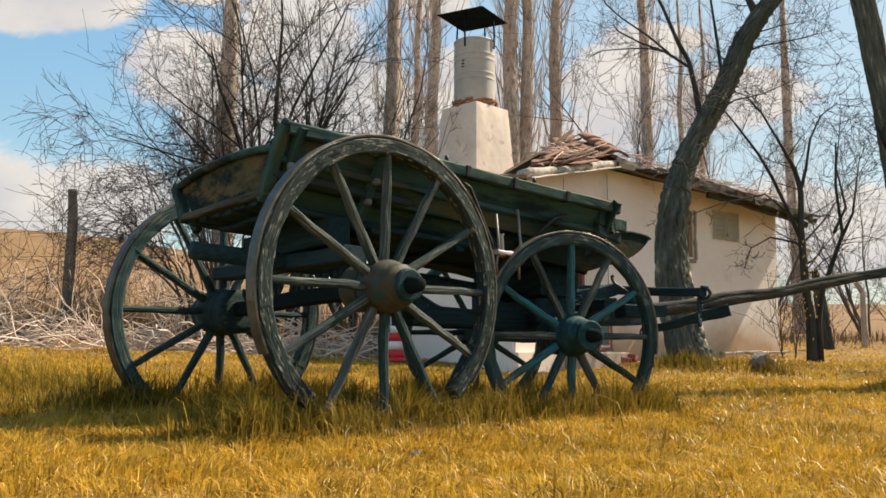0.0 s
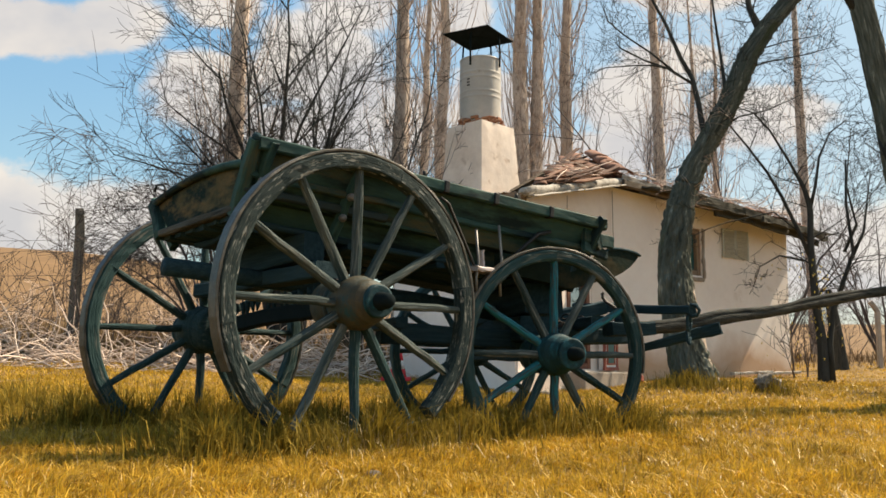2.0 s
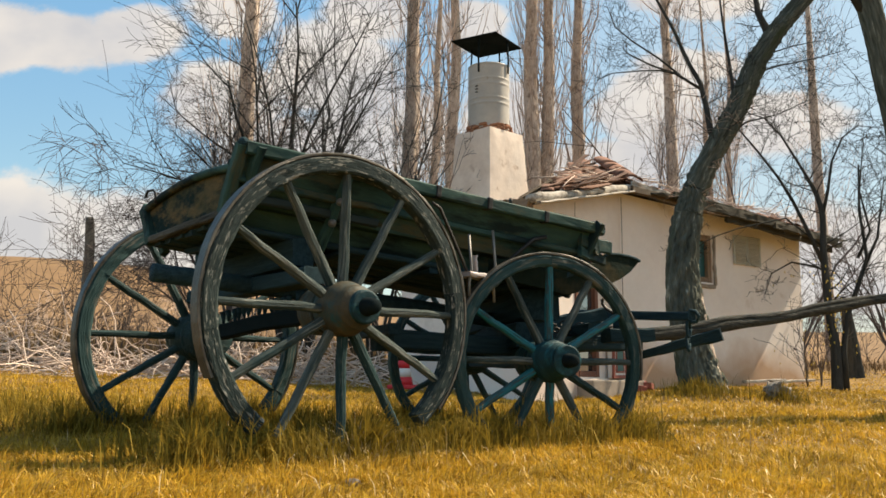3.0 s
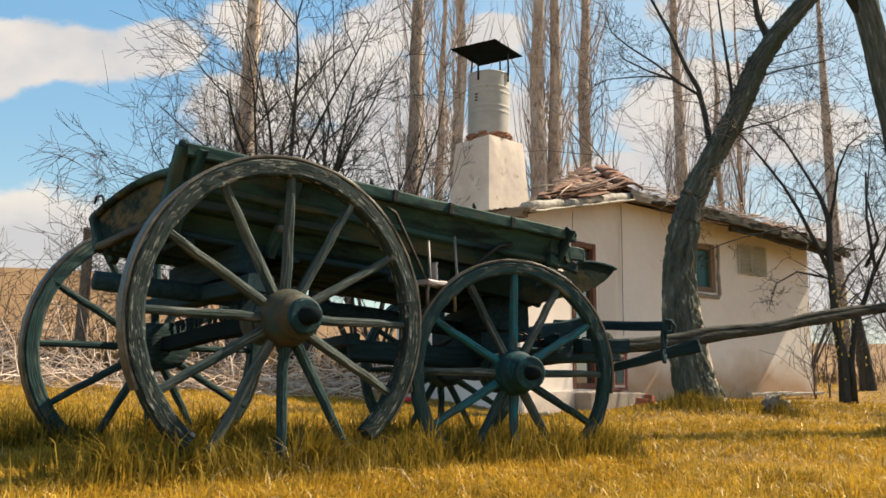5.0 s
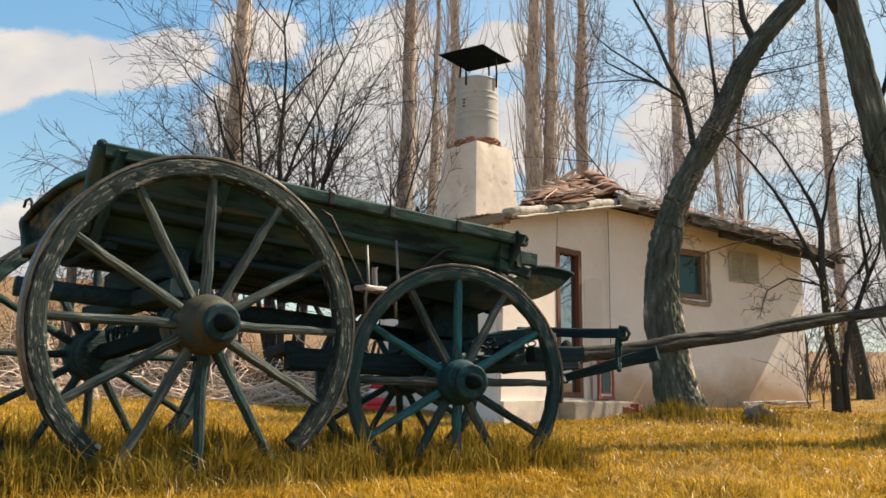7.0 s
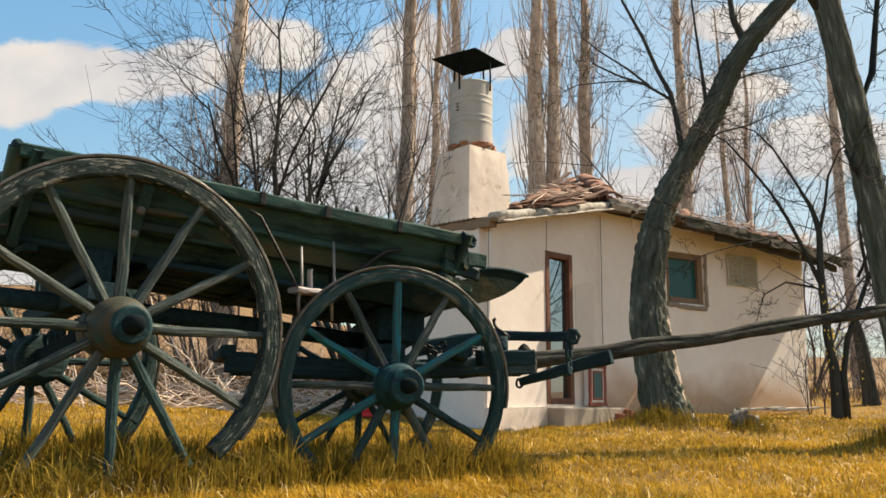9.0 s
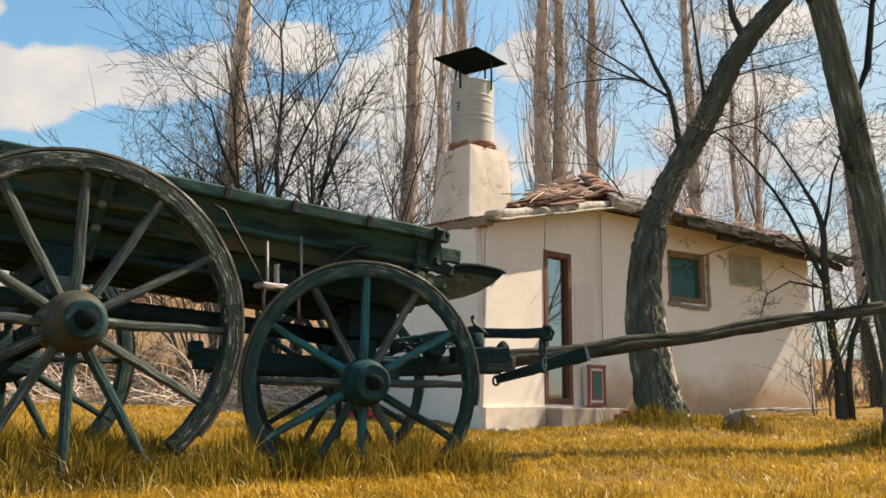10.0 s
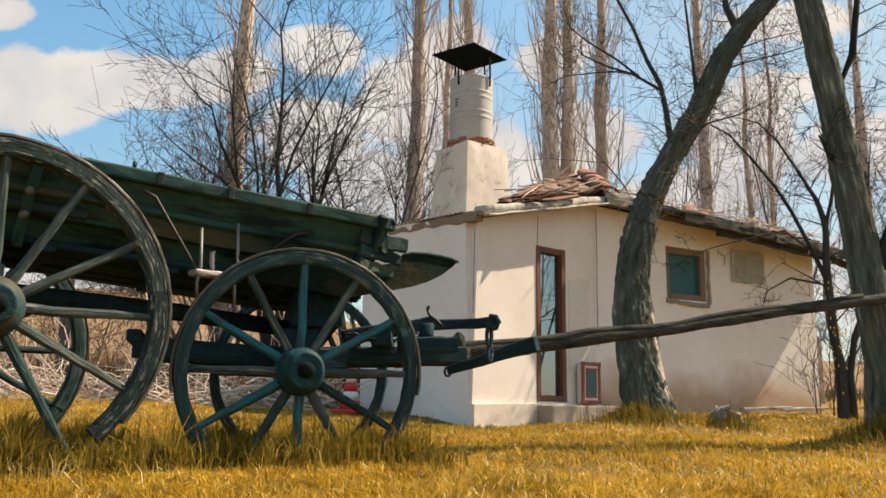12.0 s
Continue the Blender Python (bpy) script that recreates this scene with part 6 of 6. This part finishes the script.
for i in range(5):
    y0, y1 = 0.06 + 0.105 * i, 0.06 + 0.105 * (i + 1)
    part("cone_band", lathe_mesh("cone_band", [(y0, 0.14 - 0.2 * y0), (y1, 0.14 - 0.2 * y1)], M_RED if i % 2 == 0 else M_WHITE, 24), cone, up90)
for i, (x, y, a) in enumerate(((2.45, 11.75, 20), (2.62, 11.9, 70), (2.5, 11.95, 130))):
    bk = part("brick", box_mesh("brick", 0.22, 0.11, 0.08, M_REDPAINT, 0.01), None, pose(x, y, gz(x, y) + 0.01 + 0.02 * i, 4, 6, a))
    tagged(bk, "loose red brick by the door step", "brick", "bricks by the step")

# ---- grass ----
def blades(name, xs, ys, hs, ws, mat, lean, seed, label):
    """One mesh of bent, tapered blades."""
    rs = np.random.RandomState(seed)
    n = len(xs)
    zs = ground_z(xs, ys) - 0.01
    base = np.stack([xs, ys, zs], -1)
    a = rs.uniform(0, 2 * np.pi, n)
    sidev = np.stack([np.cos(a), np.sin(a), np.zeros(n)], -1) * (ws / 2)[:, None]
    # neighbouring blades lie the same way, as in matted turf
    cell = np.floor(xs / 0.085 + 0.7 * np.sin(ys * 17.0)) * 12.9898 + np.floor(ys / 0.085 + 0.7 * np.sin(xs * 19.0)) * 78.233
    toss = np.modf(np.abs(np.sin(cell) * 43758.5453))[0]
    b = toss * 2 * np.pi + rs.normal(0, 0.9, n)
    hs = hs * (0.55 + 0.9 * np.modf(toss * 7.31)[0])
    tilt = np.stack([np.cos(b), np.sin(b), np.zeros(n)], -1) * (hs * np.abs(rs.normal(0, lean, n)))[:, None]
    upv = np.stack([np.zeros(n), np.zeros(n), hs], -1)
    mid = base + tilt * 0.32 + upv * 0.58
    tip = base + tilt + upv * (1 - 0.25 * np.clip(np.linalg.norm(tilt, axis=1) / hs, 0, 1))[:, None]
    v = np.stack([base - sidev, base + sidev, mid + sidev * 0.75, mid - sidev * 0.75, tip], 1).reshape(-1, 3)
    k = np.arange(n)[:, None] * 5
    f = np.concatenate([k + np.array([0, 1, 2]), k + np.array([0, 2, 3]), k + np.array([3, 2, 4])], 1).reshape(-1)
    me = bpy.data.meshes.new(name)
    me.vertices.add(n * 5)
    me.vertices.foreach_set("co", v.reshape(-1).astype(np.float32))
    me.loops.add(n * 9)
    me.loops.foreach_set("vertex_index", f.astype(np.int32))
    me.polygons.add(n * 3)
    me.polygons.foreach_set("loop_start", np.arange(0, n * 9, 3, dtype=np.int32))
    me.materials.append(mat)
    me.update(calc_edges=True)
    me.validate()
    return tagged(part(name, me, None), label, "grass", kind="stuff")


def outside_house(x, y):
    a = (x - 0.92) * 0.757 - (y - 10.4) * 0.653      # in front of the door wall
    b = (x - 2.3) * 0.601 - (y - 12.0) * 0.799       # in front of the window wall
    c = -((x - 0.92) * 0.656 + (y - 10.4) * 0.755)   # in front of the left wall
    return (a > 0.05) | (b > 0.02) & (x > 2.3) | (c > 0.02) | (x < -0.75 + (y - 11.77) * 0.27) | (y > 17)


rs = np.random.RandomState(3)


def field(n, x0, x1, y0, y1):
    x, y = rs.uniform(x0, x1, n), rs.uniform(y0, y1, n)
    keep = outside_house(x, y)
    return x[keep], y[keep]


X1, Y1 = field(230000, -2.8, 4.8, 1.6, 4.6)
thin_edge = np.random.RandomState(77).uniform(0, 1, len(X1)) < np.clip((Y1 - 1.5 + 0.12 * np.sin(X1 * 3.1)) / 1.0, 0.08, 1)
X1, Y1 = X1[thin_edge], Y1[thin_edge]
X2, Y2 = field(100000, -4.5, 6.5, 4.6, 8.0)
X3, Y3 = field(85000, -7.5, 8.5, 8.0, 13.0)
X4, Y4 = field(34000, -14, 16, 13.0, 18.5)
X5, Y5 = rs.normal(0.5, 5.5, 90000), rs.normal(4.0, 5.0, 90000)
keep = outside_house(X5, Y5) & (Y5 < 18.5 + 0.5 * np.sin(X5 * 1.3))
X5, Y5 = X5[keep], Y5[keep]
# thinning margin round the thick turf
X6, Y6 = rs.uniform(-9.5, 11.5, 260000), rs.uniform(-4.5, 10.0, 260000)
half = 3.8 + np.clip(Y6 - 4.0, 0, 9) * 0.45
gap = np.hypot(np.clip(np.abs(X6 - 1.0) - half, 0, None), np.clip(1.6 - Y6, 0, None))
keep = outside_house(X6, Y6) & (gap > 0.01) & (rs.uniform(0, 1, len(X6)) < 1.15 * np.exp(-(gap / 1.9) ** 2) + 0.06)
X6, Y6 = X6[keep], Y6[keep]
X4, Y4 = np.concatenate([X4, X5, X6]), np.concatenate([Y4, Y5, Y6])
GXX, GYY = np.concatenate([X1, X2, X3, X4]), np.concatenate([Y1, Y2, Y3, Y4])
patch = 0.75 + 0.35 * np.sin(GXX * 2.3 + np.sin(GYY * 1.9) * 1.4) * np.sin(GYY * 2.7 + 0.8)
GH = rs.uniform(0.022, 0.062, len(GXX)) * (0.7 + 0.55 * patch) * (1 - 0.15 * smooth01(GYY, 4.5, 8))
GW = rs.uniform(0.003, 0.0065, len(GXX)) * (1 + np.clip(GYY - 3, 0, 13) * 0.16)
blades("grass", GXX, GYY, GH, GW, M_GRASS, 1.35, 5, "short golden yellow grass")


def ring(cx, cy, n, r, sx=1.0, sy=1.0):
    a, q = rs.uniform(0, 2 * np.pi, n), np.abs(rs.normal(0, r, n))
    return cx + np.cos(a) * q * sx, cy + np.sin(a) * q * sy


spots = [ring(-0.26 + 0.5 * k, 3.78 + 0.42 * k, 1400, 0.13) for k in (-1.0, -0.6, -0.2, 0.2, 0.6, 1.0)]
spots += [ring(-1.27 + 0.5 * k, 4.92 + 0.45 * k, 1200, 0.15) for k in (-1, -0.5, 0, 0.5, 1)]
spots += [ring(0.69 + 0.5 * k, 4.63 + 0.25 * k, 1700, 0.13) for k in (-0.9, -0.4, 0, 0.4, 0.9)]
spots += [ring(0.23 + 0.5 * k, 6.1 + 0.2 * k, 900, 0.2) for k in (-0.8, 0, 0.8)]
# the last three rings darken the turf left of the cart, as its shade
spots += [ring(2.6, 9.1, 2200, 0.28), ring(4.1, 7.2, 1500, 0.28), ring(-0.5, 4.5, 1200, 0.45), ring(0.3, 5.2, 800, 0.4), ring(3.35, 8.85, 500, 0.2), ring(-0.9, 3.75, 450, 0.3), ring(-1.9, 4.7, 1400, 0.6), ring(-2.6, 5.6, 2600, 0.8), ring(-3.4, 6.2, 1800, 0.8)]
TX, TY = np.concatenate([s[0] for s in spots]), np.concatenate([s[1] for s in spots])
blades("tall_grass", TX, TY, rs.uniform(0.06, 0.21, len(TX)) * rs.uniform(0.55, 1.1, len(TX)), rs.uniform(0.004, 0.009, len(TX)), M_TUFT, 0.65, 6, "taller grass tufts in shade-darkened olive round wheels and tree feet")
SX, SY = field(900, -2.5, 4.5, 2.4, 6.5)
QX, QY = ring(-0.2, 3.8, 240, 0.27)
SX, SY = np.concatenate([SX, QX]), np.concatenate([SY, QY])
blades("dry_straw", SX, SY, np.concatenate([rs.uniform(0.04, 0.1, len(SX) - 240), rs.uniform(0.06, 0.17, 240)]), rs.uniform(0.003, 0.005, len(SX)), M_STRAW, 1.1, 7, "pale dry straw stalks in the grass")
LX, LY = field(5200, -3.2, 6.0, 2.2, 11.0)
blades("leaf_litter", LX, LY, rs.uniform(0.012, 0.035, len(LX)) , rs.uniform(0.006, 0.014, len(LX)), M_STRAW, 1.6, 17, "small pale dead leaves lying in the grass")
WX, WY = rs.uniform(-11, -1.0, 5200), rs.normal(13.1, 0.55, 5200)
blades("dead_weeds", WX, WY, rs.uniform(0.15, 0.6, len(WX)) * rs.uniform(0.5, 1, len(WX)), rs.uniform(0.008, 0.018, len(WX)), M_WEED, 0.5, 8, "brown dead weeds along the old fence line")
ZX, ZY = rs.uniform(-22, 0.5, 22000), 14.0 + np.abs(rs.normal(0, 7.0, 22000))
blades("dead_weeds", ZX, ZY, rs.uniform(0.15, 0.6, len(ZX)) * rs.uniform(0.5, 1, len(ZX)), rs.uniform(0.01, 0.026, len(ZX)), M_WEED, 0.6, 10, "brown dead weeds and scrub on the slope behind")
VX, VY = rs.uniform(6.0, 18, 2400), rs.normal(19.0, 1.0, 2400)
blades("dead_weeds", VX, VY, rs.uniform(0.1, 0.35, len(VX)), rs.uniform(0.01, 0.02, len(VX)), M_WEED, 0.5, 9, "brown dead weeds on the far field edge")


# a few stones in the turf
for i, (x, y, r) in enumerate(((-0.1, 3.05, 0.022), (1.15, 9.75, 0.06), (1.02, 9.9, 0.05))):
    bm = bmesh.new()
    bmesh.ops.create_icosphere(bm, subdivisions=3, radius=r)
    for v in bm.verts:
        k = 1 + 0.35 * noise.noise(v.co * (2.2 / r * 0.35) + Vector((i * 7.1, 0, 0)))
        v.co = Vector((v.co.x * 1.35, v.co.y, v.co.z * 0.75)) * k
    me = bpy.data.meshes.new("stone")
    bm.to_mesh(me)
    bm.free()
    me.materials.append(M_STONE)
    me.polygons.foreach_set("use_smooth", [True] * len(me.polygons))
    tagged(part("stone", me, None, pose(x, y, gz(x, y) + r * 0.55, 0, 0, i * 50)), "small pale stone lying in the grass", "stone", "stones in the grass")
